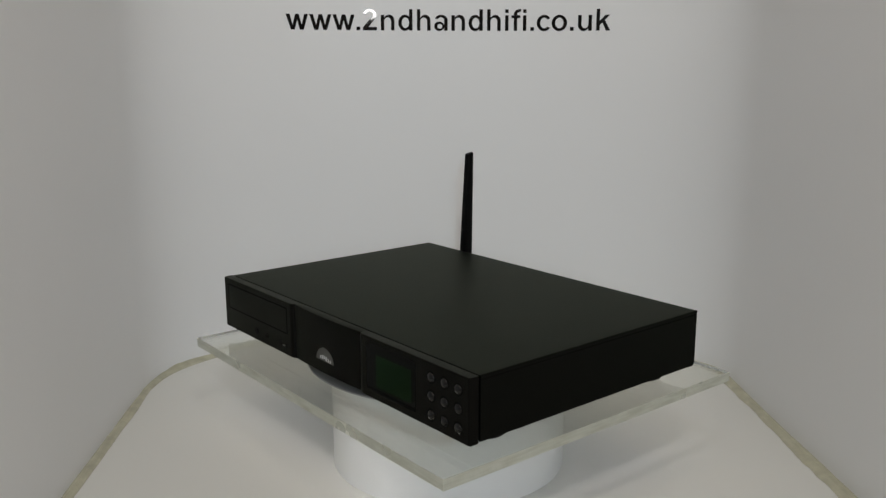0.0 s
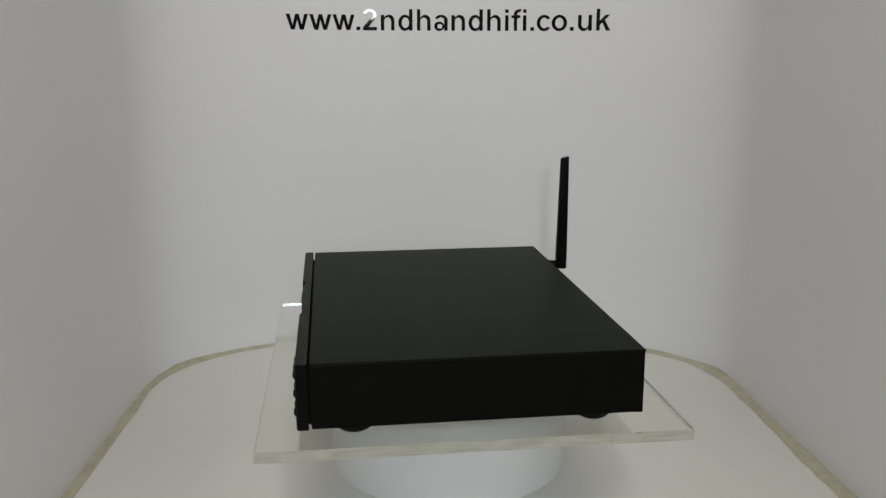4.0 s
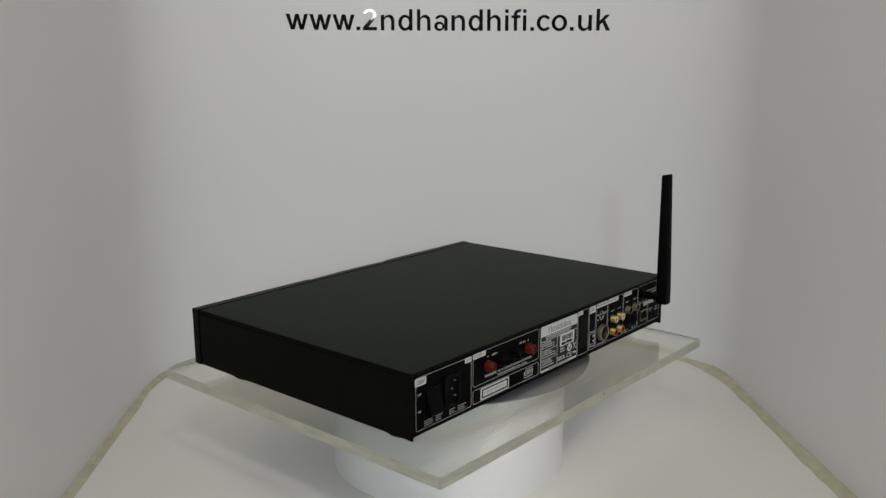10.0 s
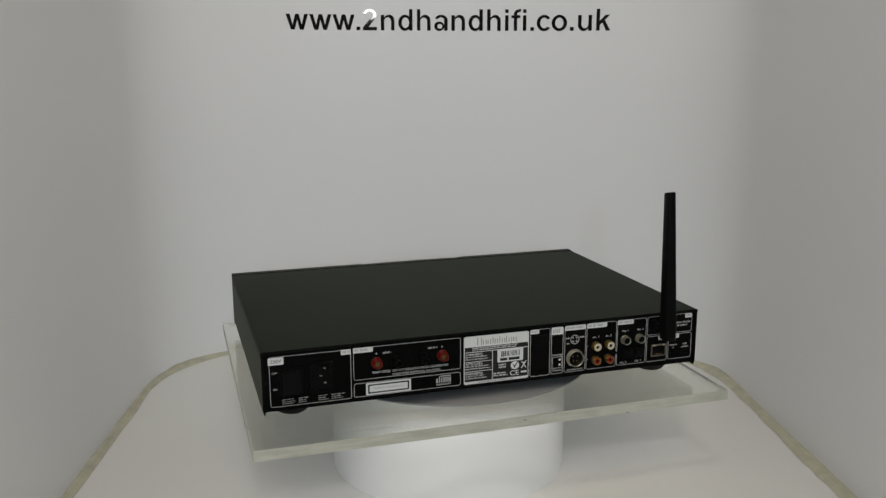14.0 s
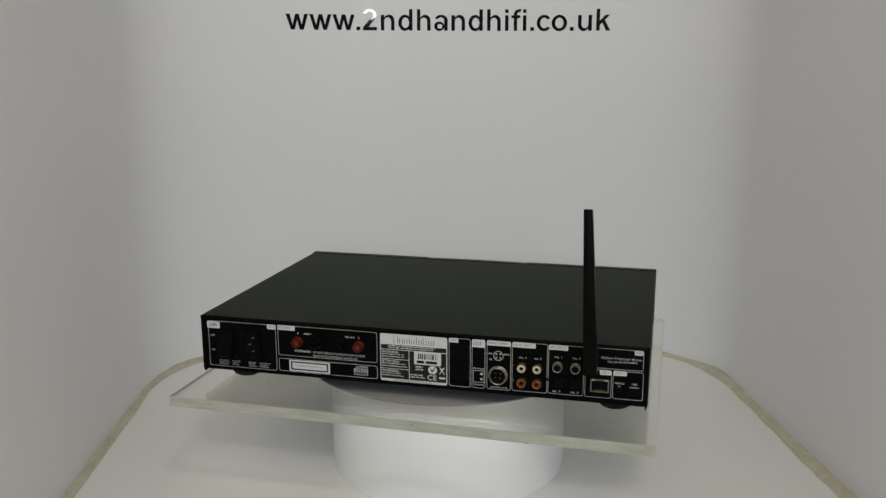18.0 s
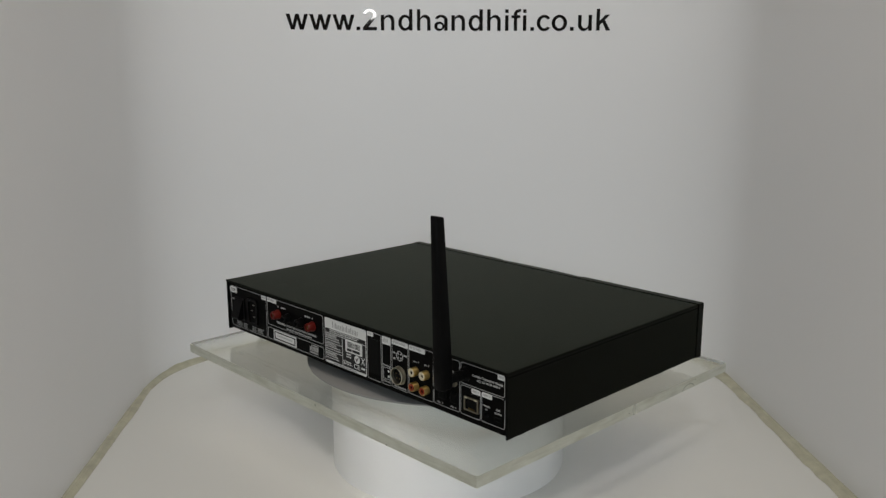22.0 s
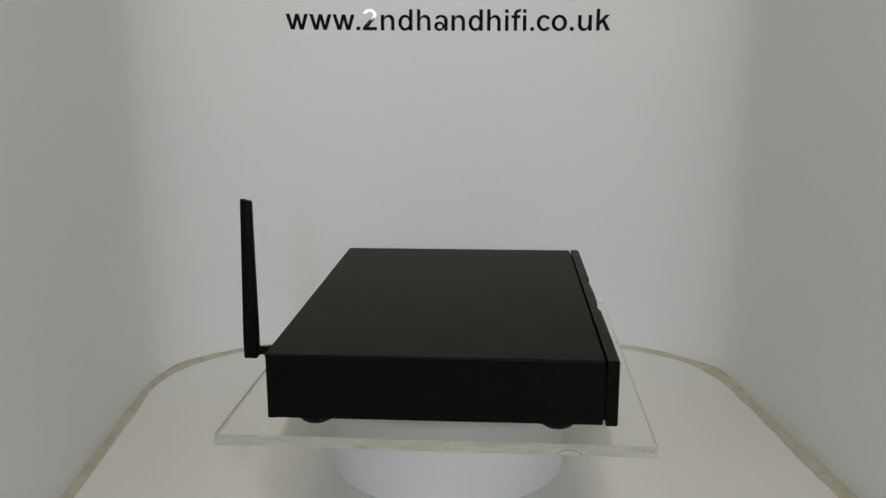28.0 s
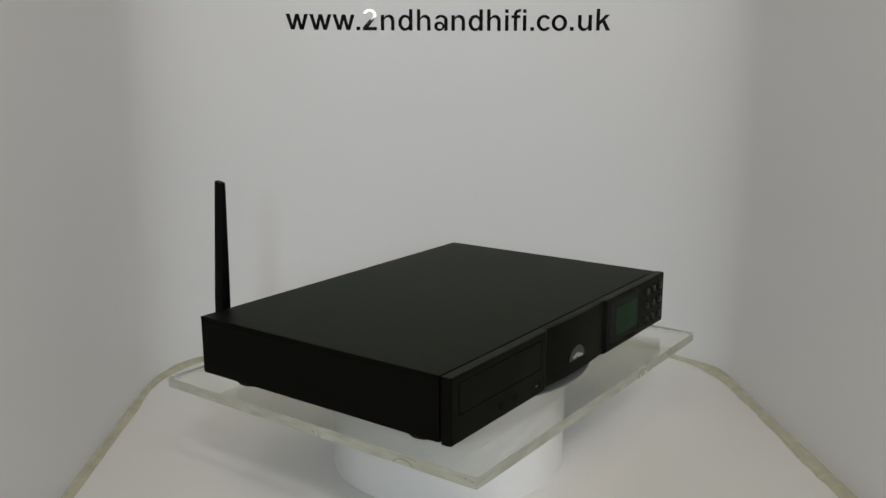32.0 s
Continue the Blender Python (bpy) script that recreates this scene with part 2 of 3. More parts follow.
def build_bead():
    """Uneven yellowed sealant smeared along the wall's foot and a little up the wall."""
    pts = [Vector((*p, 0)) for p in wall_plan()]
    dense = []
    for a, b in zip(pts, pts[1:]):
        k = max(1, int((b - a).length / 0.004))
        dense += [a.lerp(b, i / k) for i in range(k)]
    dense.append(pts[-1])
    bm = bmesh.new()
    rows = []
    for i, p in enumerate(dense):
        d = (dense[min(len(dense) - 1, i + 1)] - dense[max(0, i - 1)]).normalized()
        inward = Vector((d.y, -d.x, 0))
        n1 = noise.noise(Vector((p.x * 14, p.y * 14, 3.0)))
        n2 = noise.noise(Vector((p.x * 60, p.y * 60, 7.0)))
        n3 = noise.noise(Vector((p.x * 45, p.y * 45, 11.0)))
        back = max(0.0, min(1.0, (p.y - 0.22) / 0.15))
        front = max(0.0, min(1.0, (0.05 - p.y) / 0.2)) if p.x > 0 else 0.0
        corner = math.exp(-(((p.x + 0.378) ** 2 + (p.y - 0.27) ** 2) / 0.0020)) + 0.6 * math.exp(-(((p.x - 0.372) ** 2 + (p.y - 0.26) ** 2) / 0.0012))
        ragged = 0.12 if p.x > 0 else 0.05
        w = (0.0098 + 0.0024 * (p.x > 0) - 0.0030 * back + 0.006 * front + 0.003 * corner) * (1 + 0.20 * n1 + ragged * n2)
        h = (0.0036 - 0.0008 * back) * (1 + 0.25 * n1)
        climb = max(0.0006, (0.0030 + 0.0016 * back + 0.0030 * front + 0.0105 * corner) * (1 + 0.35 * n1 + 0.30 * n3))
        row = []
        for k in range(17):
            s = k / 16
            # a sheer smear on the wall, then a rounded bead with tooled grooves
            z = climb * max(0.0, 1 - s / 0.22) + h * max(0.0, math.sin(math.pi * min(1.0, s))) ** 0.6
            z -= 0.0010 * math.exp(-((s - 0.45 - 0.12 * n1) / 0.06) ** 2) + 0.0006 * math.exp(-((s - 0.72 - 0.10 * n3) / 0.05) ** 2)
            row.append(bm.verts.new(p + inward * (w * max(0.0, s - 0.12) * 1.13 + 0.0012 * min(s, 0.12) - 0.0003) + Vector((0, 0, max(0.0002, z)))))
        rows.append(row)
    for a, b in zip(rows, rows[1:]):
        for k in range(16):
            bm.faces.new((a[k], a[k + 1], b[k + 1], b[k]))
    ob = part("sealant_bead", bm, M_BEAD, smooth=True)
    tagged(ob, "yellowed uneven silicone sealant along the wall seam", "sealant", kind="structure")


def build_room():
    """Plain unseen room round the booth, behind the camera and above, added to close it in and bounce fill."""
    for name, b in (("wall_room_front", (-1.8, 1.8, -4.2, -4.1, -0.8, 2.3)), ("wall_room_back", (-1.8, 1.8, 1.5, 1.6, -0.8, 2.3)),
                    ("wall_room_left", (-1.9, -1.8, -4.2, 1.6, -0.8, 2.3)), ("wall_room_right", (1.8, 1.9, -4.2, 1.6, -0.8, 2.3)),
                    ("ceiling", (-1.9, 1.9, -4.2, 1.6, 2.3, 2.4)), ("floor_room", (-1.9, 1.9, -4.2, 1.6, -0.9, -0.8))):
        tagged(part(name, boxed(*b), M_ROOM), "plain pale surface of the unseen added room", "ceiling" if name == "ceiling" else "wall", kind="structure")
    bm = boxed(-0.66, 0.66, -0.78, 0.58, -0.05, -0.012, bevel=0.003)
    for sx in (-0.6, 0.6):
        for sy in (-0.7, 0.5):
            box(bm, sx - 0.03, sx + 0.03, sy - 0.03, sy + 0.03, -0.8, -0.05, bevel=0.002)
    tagged(part("table", bm, M_ROOM), "plain table under the booth", "table", kind="structure")


build_floor()
build_wall()
build_bead()
build_room()


# ---- lettering on the back wall ----
def along_wall(u):
    """The place on the wall u metres along it from its middle, and the way out of it."""
    pts = [Vector(p) for p in wall_plan()]
    mid = min(range(len(pts)), key=lambda i: abs(pts[i].x))
    i, left, step = mid, abs(u) + math.copysign(pts[mid].x, u), 1 if u > 0 else -1
    while True:
        d = pts[i + step] - pts[i]
        if d.length >= left:
            p = pts[i] + d.normalized() * left
            t = d.normalized() * step
            return p, Vector((t.y, -t.x))
        left -= d.length
        i += step


def arc(cx, cz, rx, rz, a0, a1, n=18):
    return [(cx + rx * math.cos(radians(a0 + (a1 - a0) * i / n)), cz + rz * math.sin(radians(a0 + (a1 - a0) * i / n))) for i in range(n + 1)]


def letter_strokes(ch):
    """The strokes of a bold plain letter as closed outlines, in ems; a pair of outlines is a ring."""
    bar = lambda x0, x1, z0, z1: [(x0, z0), (x1, z0), (x1, z1), (x0, z1)]
    arch = arc(0.355, 0.335, 0.186, 0.196, 0, 152) + arc(0.3065, 0.315, 0.1185, 0.124, 180, 0)
    if ch == ".":
        return [bar(0.080, 0.201, 0, 0.121)]
    if ch == "i":
        return [bar(0.083, 0.199, 0, 0.519), bar(0.083, 0.199, 0.600, 0.716)]
    if ch == "n":
        return [bar(0.072, 0.188, 0, 0.519), arch, bar(0.425, 0.541, 0, 0.337)]
    if ch == "h":
        return [bar(0.072, 0.188, 0, 0.716), arch, bar(0.425, 0.541, 0, 0.337)]
    if ch == "u":
        return [[(0.611 - x, 0.519 - z) for x, z in o] for o in letter_strokes("n")]
    if ch == "o":
        return [(arc(0.305, 0.2595, 0.262, 0.2715, 0, 350, 35), arc(0.305, 0.2595, 0.142, 0.178, 0, 350, 35))]
    if ch == "d":
        return [(arc(0.272, 0.2595, 0.227, 0.2715, 0, 350, 35), arc(0.292, 0.2595, 0.128, 0.178, 0, 350, 35)), bar(0.420, 0.536, 0, 0.716)]
    if ch == "c":
        return [arc(0.300, 0.2595, 0.255, 0.2715, 36, 324, 30) + arc(0.305, 0.2595, 0.140, 0.178, 318, 42, 30)]
    if ch == "a":
        return [bar(0.386, 0.502, 0.0, 0.375), arc(0.282, 0.362, 0.220, 0.169, 2, 166) + arc(0.272, 0.352, 0.116, 0.096, 158, 2),
                (arc(0.212, 0.146, 0.175, 0.156, 0, 350, 35), arc(0.234, 0.146, 0.086, 0.080, 0, 350, 35))]
    if ch == "f":
        return [bar(0.104, 0.220, 0, 0.565), arc(0.330, 0.562, 0.226, 0.166, 180, 84) + arc(0.330, 0.562, 0.110, 0.070, 84, 180), bar(0.020, 0.326, 0.426, 0.519)]
    if ch == "k":
        return [bar(0.075, 0.191, 0, 0.716), [(0.18, 0.165), (0.18, 0.315), (0.382, 0.519), (0.532, 0.519)], [(0.272, 0.284), (0.408, 0.0), (0.552, 0.0), (0.354, 0.366)]]
    if ch == "w":
        return [[(0.012, 0.519), (0.172, 0.0), (0.302, 0.0), (0.389, 0.330), (0.476, 0.0), (0.606, 0.0), (0.766, 0.519), (0.640, 0.519),
                 (0.541, 0.162), (0.450, 0.519), (0.328, 0.519), (0.237, 0.162), (0.138, 0.519)]]
    return [arc(0.268, 0.515, 0.234, 0.204, 168, -32, 24) + arc(0.262, 0.515, 0.118, 0.104, -28, 172, 24), bar(0.025, 0.508, 0, 0.112),
            [(0.456, 0.404), (0.350, 0.464), (0.034, 0.106), (0.042, 0.060), (0.222, 0.112)]]


def build_lettering():
    root = new("wall_lettering")
    root.location = (0, 0, LETTER_Z)
    tagged(root, "glossy black cut-vinyl web address on the white wall", "lettering")
    advance = {"w": 0.778, ".": 0.278, "2": 0.556, "a": 0.556, "i": 0.278, "f": 0.333, "c": 0.556, "k": 0.556}
    pen = 0.0
    shift = (0.015, 0.035, 0.05, 0.02, 0.015, 0.035, 0.055, 0.065, 0.085, 0.095, 0.105, 0.11, 0.11, 0.112, 0.115, 0.10, 0.07, 0.03, 0.015, 0.015, 0.02)
    for ch, nudge in zip("www.2ndhandhifi.co.uk", shift):
        bm = bmesh.new()

        def on_wall(u, y, z):
            u = LETTER_X + (pen + nudge + u) * LETTER_EM
            p, out = along_wall(u)
            p = p + out * y
            return Vector((p.x, p.y, z * LETTER_EM - 0.0055 * u))

        for k, o in enumerate(letter_strokes(ch)):
            proud = 0.0005 + 0.00003 * k
            if isinstance(o, tuple):
                ring_outline(bm, o[0], o[1], -0.0003, proud, on_wall)
            else:
                extrude_outline(bm, o, -0.0003, proud, on_wall)
        part("letter", bm, M_VINYL, root)
        pen += advance.get(ch, 0.611)


LETTER_EM, LETTER_X, LETTER_Z = 0.0426, -0.2388, 0.4733
build_lettering()


# ---- the white drum on which the plate turns ----
def build_pedestal():
    root = new("pedestal")
    tagged(root, "white cylindrical turntable pedestal standing on the booth floor", "pedestal")
    part("drum", turned([(0.1272, -0.0005), (0.1272, 0.05), (0.1272, 0.0990)], n=96), M_DRUM, root, smooth=True)
    part("turning_disc", turned([(0.1271, 0.0991), (0.1271, 0.1056), (0.1263, 0.1064), (0.02, 0.1065)], n=96), M_DISC, root, "light grey turning top disc", smooth=True)


build_pedestal()

# ---- the clear plate, which turns ----
PLATE_Z = 0.117


def build_plate():
    root = new("turntable_plate")
    tagged(root, "thick clear acrylic plate with dull sawn edges on the pedestal", "plate")
    hx, hy, t, e = 0.2275, 0.189, 0.010, 0.00028
    cx, cy = 0.0010, -0.0017
    k = e + 0.00003
    slab = part("slab", boxed(cx - hx + k, cx + hx - k, cy - hy + k, cy + hy - k, -t, 0), M_CLEAR, root, "clear acrylic slab")
    slab.visible_shadow = False
    for x0, x1, y0, y1 in ((-hx, hx, -hy, -hy + e), (-hx, hx, hy - e, hy), (-hx, -hx + e, -hy + e, hy - e), (hx - e, hx, -hy + e, hy - e)):
        part("edge", boxed(cx + x0, cx + x1, cy + y0, cy + y1, -t, 0), M_EDGE, root, "dull beige sawn edge")
    # a half-round mark low on one edge and chips beside it
    side = lambda u, y, z: Vector((cx - hx - y, u, z))
    outer = [(-0.1175 + 0.0106 * math.cos(radians(a)), -t + 0.0054 * math.sin(radians(a))) for a in range(4, 177, 8)]
    inner = [(-0.1175 + 0.0099 * math.cos(radians(a)), -t + 0.0047 * math.sin(radians(a))) for a in range(176, 3, -8)]
    part("half_round_mark", extrude_outline(bmesh.new(), outer + inner, -0.0002, 0.00008, side), M_MARK, root, "faint half-round mark")
    for u, z in ((-0.1305, -0.0030), (-0.1800, -0.0032), (-0.1865, -0.0048), (-0.0151, -0.0064)):
        part("chip", extrude_outline(bmesh.new(), [(u + 0.0009 * math.cos(a), z + 0.0005 * math.sin(a)) for a in (0.2, 1.3, 2.4, 3.3, 4.4, 5.5)], -0.0002, 0.00008, side), M_MARK, root, "small dark chip")
    rear = lambda u, y, z: Vector((u, cy + hy + y, z))
    part("chip", extrude_outline(bmesh.new(), [(-0.0135 + 0.0016 * math.cos(a), -0.0036 + 0.0006 * math.sin(a)) for a in (0.2, 1.3, 2.4, 3.3, 4.4, 5.5)], -0.0002, 0.00008, rear), M_MARK, root, "small dark chip")
    part("platter", turned([(0.1520, 0.0), (0.1528, 0.0004), (0.1528, 0.0016), (0.1520, 0.0020), (0.02, 0.0020)], (-0.0, 0.0, 0.00008), "z", 96), M_PLATTER, root, "thin pale round platter under the player, greyed for its shadow", smooth=True)
    return root


plate = build_plate()

# ---- the player, which turns with the plate: x to its right, front at -y ----
ZF = 0.013
HW, YF, YR, HT = 0.216, -0.1499, 0.1499, 0.057


def build_player():
    root = new("hifi_player")
    tagged(root, "slim black hi-fi player with aerial on the clear plate", "hi-fi player")

    # sleeve: top and two sides in one bent sheet
    bm = bmesh.new()
    w, th, r = HW, 0.0022, 0.0014
    prof = [(-w, 0.0016), (-w, HT - r), (-w + 0.3 * r, HT - 0.3 * r), (-w + r, HT), (w - r, HT), (w - 0.3 * r, HT - 0.3 * r), (w, HT - r), (w, 0.0016),
            (w - th, 0.0016), (w - th, HT - th), (-w + th, HT - th), (-w + th, 0.0016)]
    extrude_outline(bm, prof, -0.1375, YR, lambda u, y, z: Vector((u, y, z + ZF)))
    part("cover", bm, M_COVER, root, "satin black powder-coated steel sleeve")
    part("base_plate", boxed(-w + 0.0006, w - 0.0006, -0.1370, YR - 0.0056, ZF - 0.0004, ZF + 0.0018, bevel=0.0005), M_COVER, root)
    part("inner_front", boxed(-w + 0.004, w - 0.004, -0.1405, -0.1360, ZF + 0.003, ZF + HT - 0.009), M_GAP, root, "dark recess behind the fascia")
    part("rear_lip", boxed(-w, w, YR, YR + 0.0007, ZF + HT - 0.0024, ZF + HT - 0.0001, bevel=0.0003), M_COVER, root, "overhanging rear edge of the cover")
    for sx in (-1, 1):
        part("rear_lug", boxed(sx * (w - 0.0016) - 0.0007, sx * (w - 0.0016) + 0.0007, YR - 0.007, YR + 0.0004, ZF - 0.0008, ZF + 0.0020, bevel=0.0003), M_COVER, root, "small folded lug at the rear corner")
    for sx in (-1, 1):
        part("lid_seam", boxed(sx * w - 0.0001, sx * w + 0.0001, -0.1374, YR - 0.0001, ZF + HT - 0.0044, ZF + HT - 0.0030), M_GAP, root, "dark seam under the folded top edge")
    rear_y = YR - 0.0012
    part("rear_panel", boxed(-w + th, w - th, rear_y - 0.0015, rear_y, ZF + 0.0018, ZF + HT - th), M_REAR, root, "black printed rear panel")

    # fascia in three pieces, the middle one set back and bowed
    def fascia(x_from, x_to, depth, n):
        bm = bmesh.new()
        rows = []
        z0, z1, c = ZF - 0.0008, ZF + HT + 0.0002, 0.0012
        for i in range(n + 1):
            x = x_from + (x_to - x_from) * i / n
            y = depth(x)
            rows.append([bm.verts.new((x, yy, zz)) for yy, zz in ((-0.1398, z0), (y + c * 0.8, z0), (y, z0 + c * 0.8), (y, z1 - c), (y + c * 0.3, z1 - c * 0.3), (y + c, z1), (-0.1398, z1))])
        for a, b in zip(rows, rows[1:]):
            for k in range(7):
                bm.faces.new((a[k], a[(k + 1) % 7], b[(k + 1) % 7], b[k]))
        bm.faces.new(rows[0])
        bm.faces.new(rows[-1])
        return bm

    def side_depth(x):
        a = abs(x)
        inner = max(0.0, min(1.0, (0.0668 - a) / 0.0066))
        outer = max(0.0, (a - (HW - 0.0012)) / 0.0012)
        return YF + 0.0034 * (1 - math.sqrt(max(0.0, 1 - inner ** 2))) + 0.0008 * outer ** 2

    part("fascia_side", fascia(-HW, -0.0602, side_depth, 120), M_FASCIA, root, "black anodised fascia with the disc tray")
    part("fascia_side", fascia(0.0602, HW, side_depth, 120), M_FASCIA, root, "black anodised fascia with display and keys")
    part("fascia_middle", fascia(-0.0599, 0.0599, lambda x: -0.1471 - 0.0024 * (1 - (x / 0.06) ** 2), 24), M_FASCIA, root, "bowed black middle fascia with the logo", smooth=True)

    F = lambda u, y, z: Vector((u, YF - y, z + ZF))
    # disc tray: a thin gap round a flush door
    part("tray_gap", ring_outline(bmesh.new(), rounded(-0.2066, -0.0719, 0.0224, 0.0514, 0.0008), rounded(-0.2049, -0.0736, 0.0241, 0.0497, 0.0006), -0.001, 0.00015, F), M_GAP, root)
    part("tray_door", extrude_outline(bmesh.new(), rounded(-0.2049, -0.0736, 0.0241, 0.0497, 0.0006), -0.001, 0.0003, F), M_FASCIA, root, "flush black disc tray door")
    # front sockets
    part("headphone_socket", lathe(turned([(0.0042, -0.0002), (0.0042, 0.0006), (0.0036, 0.0008), (0.0022, 0.0006), (0.0020, -0.0005)], (-0.141, YF, 0.0098 + ZF), "Y", 24), [(0.0018, 0.0002), (0.0018, 0.0003)], (-0.141, YF, 0.0098 + ZF), "Y", 16), M_PLASTIC, root, "small black jack socket", smooth=True)
    part("input_socket", turned([(0.0034, -0.0002), (0.0034, 0.0006), (0.0028, 0.0008), (0.0018, 0.0005), (0.0016, -0.0004)], (-0.117, YF, 0.0100 + ZF), "Y", 24), M_PLASTIC, root, "small black jack socket", smooth=True)
    usb = part("usb_socket", ring_outline(bmesh.new(), rounded(-0.0870, -0.0745, 0.0063, 0.0123, 0.0006), rounded(-0.0858, -0.0757, 0.0073, 0.0113, 0.0004), -0.001, 0.0004, F), M_PLASTIC, root, "black socket with metal tongue")
    part("tongue", extrude_outline(bmesh.new(), rounded(-0.0825, -0.0785, 0.0082, 0.0094, 0.0003), -0.0005, 0.0002, F), M_SILVER, usb)

    # logo: a dim half disc with brighter upright strokes at its foot
    yl = lambda u: 0.0001 - 0.0024 * (u / 0.06) ** 2
    on_mid = lambda u, y, z: F(u, y + yl(u) - 0.0002, z)
    R0 = 0.0160
    half = [(R0 * math.cos(radians(a)), 0.0124 + 0.0140 * math.sin(radians(a))) for a in range(0, 181, 12)]
    logo = part("logo", extrude_outline(bmesh.new(), half, -0.0008, 0.0, on_mid), M_LOGO_DIM, root, "dim silver half-round logo shape")
    for u, wd, z0, z1 in ((-0.0076, 0.0013, 0.0146, 0.0176), (-0.0044, 0.0016, 0.0140, 0.0184), (-0.0012, 0.0014, 0.0148, 0.0190),
                          (0.0026, 0.0022, 0.0136, 0.0182), (0.0064, 0.0014, 0.0134, 0.0170), (0.0100, 0.0018, 0.0130, 0.0160)):
        part("stroke", extrude_outline(bmesh.new(), rounded(u - wd / 2, u + wd / 2, z0, z1, 0.0004, 2), -0.0004, 0.0002, on_mid), M_LOGO, logo)

    # display window and green screen
    win = part("display_window", extrude_outline(bmesh.new(), rounded(0.0730, 0.1460, 0.0065, 0.0520, 0.0012), -0.001, 0.00008, F), M_GLASS, root, "dark glossy display window")
    part("screen", extrude_outline(bmesh.new(), rounded(0.0880, 0.1405, 0.0125, 0.0430, 0.0005), -0.0005, 0.00012, F), M_LCD, win, "unlit dark green screen")
    for u in (0.0722, 0.1461):
        part("window_gap", extrude_outline(bmesh.new(), rounded(u, u + 0.0008, 0.0068, 0.0517, 0.0003, 2), -0.001, 0.00006, F), M_GAP, win)
    # keypad
    for xi in (0.1680, 0.1855, 0.2030):
        for zi in (0.0445, 0.0280, 0.0113):
            o = (xi, YF, zi + ZF)
            key = part("key", turned([(0.0045, -0.0003), (0.00445, 0.0003), (0.0042, 0.0008), (0.0037, 0.0014), (0.0030, 0.0019), (0.0021, 0.0022), (0.0012, 0.0024), (0.0003, 0.00245)], o, "Y", 28), M_BUTTON, root, "round glossy black key", smooth=True)
            part("collar", turned([(0.0058, -0.0002), (0.0058, 0.0002), (0.0054, 0.0004), (0.0046, 0.0003), (0.0044, -0.0002)], o, "Y", 28, cap=False), M_GAP, key, "dark ring round the key", smooth=True)

    # feet
    for fx in (-0.1860, 0.1860):
        for fy in (-0.101, 0.1135):
            part("foot", turned([(0.0095, 0.0), (0.0118, 0.0004), (0.0142, 0.0020), (0.0160, 0.0048), (0.0170, 0.0085), (0.0174, ZF - 0.0003)], (fx, fy, 0), "z", 32), M_RUBBER, root, "round black rubber foot", smooth=True)
    return root


player = build_player()


# ---- the rear panel: u runs to the right as seen from behind ----
RY = YR - 0.0012
B = lambda u, y, z: Vector((-u, RY + y, z + ZF))


def rear_frame(u0, u1, z0, z1, r=0.0022, w=0.00048):
    return part("printed_frame", ring_outline(bmesh.new(), rounded(u0, u1, z0, z1, r), rounded(u0 + w, u1 - w, z0 + w, z1 - w, r - w * 0.7), -0.0002, 0.00012, B), M_PRINT_DIM, player)


def rear_plate(name, u0, u1, z0, z1, mat, depth=0.0002, r=0.0006, parent=None, label=""):
    return part(name, extrude_outline(bmesh.new(), rounded(u0, u1, z0, z1, r, 2), -0.0002, depth, B), mat, parent or player, label)


def bars(parent, u0, u1, z0, z1, n, mat, seed, depth=0.00022, gap=0.58, ragged=0.3):
    """Lines of unreadable print as rows of small upright bars, set in words."""
    rng = random.Random(seed)
    bm = bmesh.new()
    step = (z1 - z0) / n
    tall = step * (1 - gap)
    pitch = max(0.00046, 0.42 * tall)
    for i in range(n):
        zt = z1 - i * step
        end = u1 - (u1 - u0) * rng.uniform(0, ragged)
        u, left = u0, rng.randint(4, 9)
        while u < end - pitch * 0.6:
            top = zt - tall * rng.choice((0.0, 0.0, 0.12, 0.22))
            wide = pitch * rng.uniform(0.52, 0.78)
            extrude_outline(bm, [(u, zt - tall), (u + wide, zt - tall), (u + wide, top), (u, top)], -0.0001, depth, B)
            u += pitch
            left -= 1
            if left == 0:
                u, left = u + pitch * 1.2, rng.randint(3, 9)
    return part("small_print", bm, mat, parent)


def writing(text, u0, u1, z0, z1, mat, parent=None, bold=0.008, depth=0.0003):
    return part("caption", fit_glyphs(glyphs(text, bold), u0, u1, z0, z1, -0.0001, depth, B), mat, parent or player)


def tag(u0, u1, z0, z1, seed):
    t = rear_plate("printed_tag", u0, u1, z0, z1, M_PRINT)
    bars(t, u0 + 0.0012, u1 - 0.0008, z0 + 0.0012, z1 - 0.0010, 1, M_TAG_INK, seed, depth=0.0003, gap=0.1, ragged=0.15)


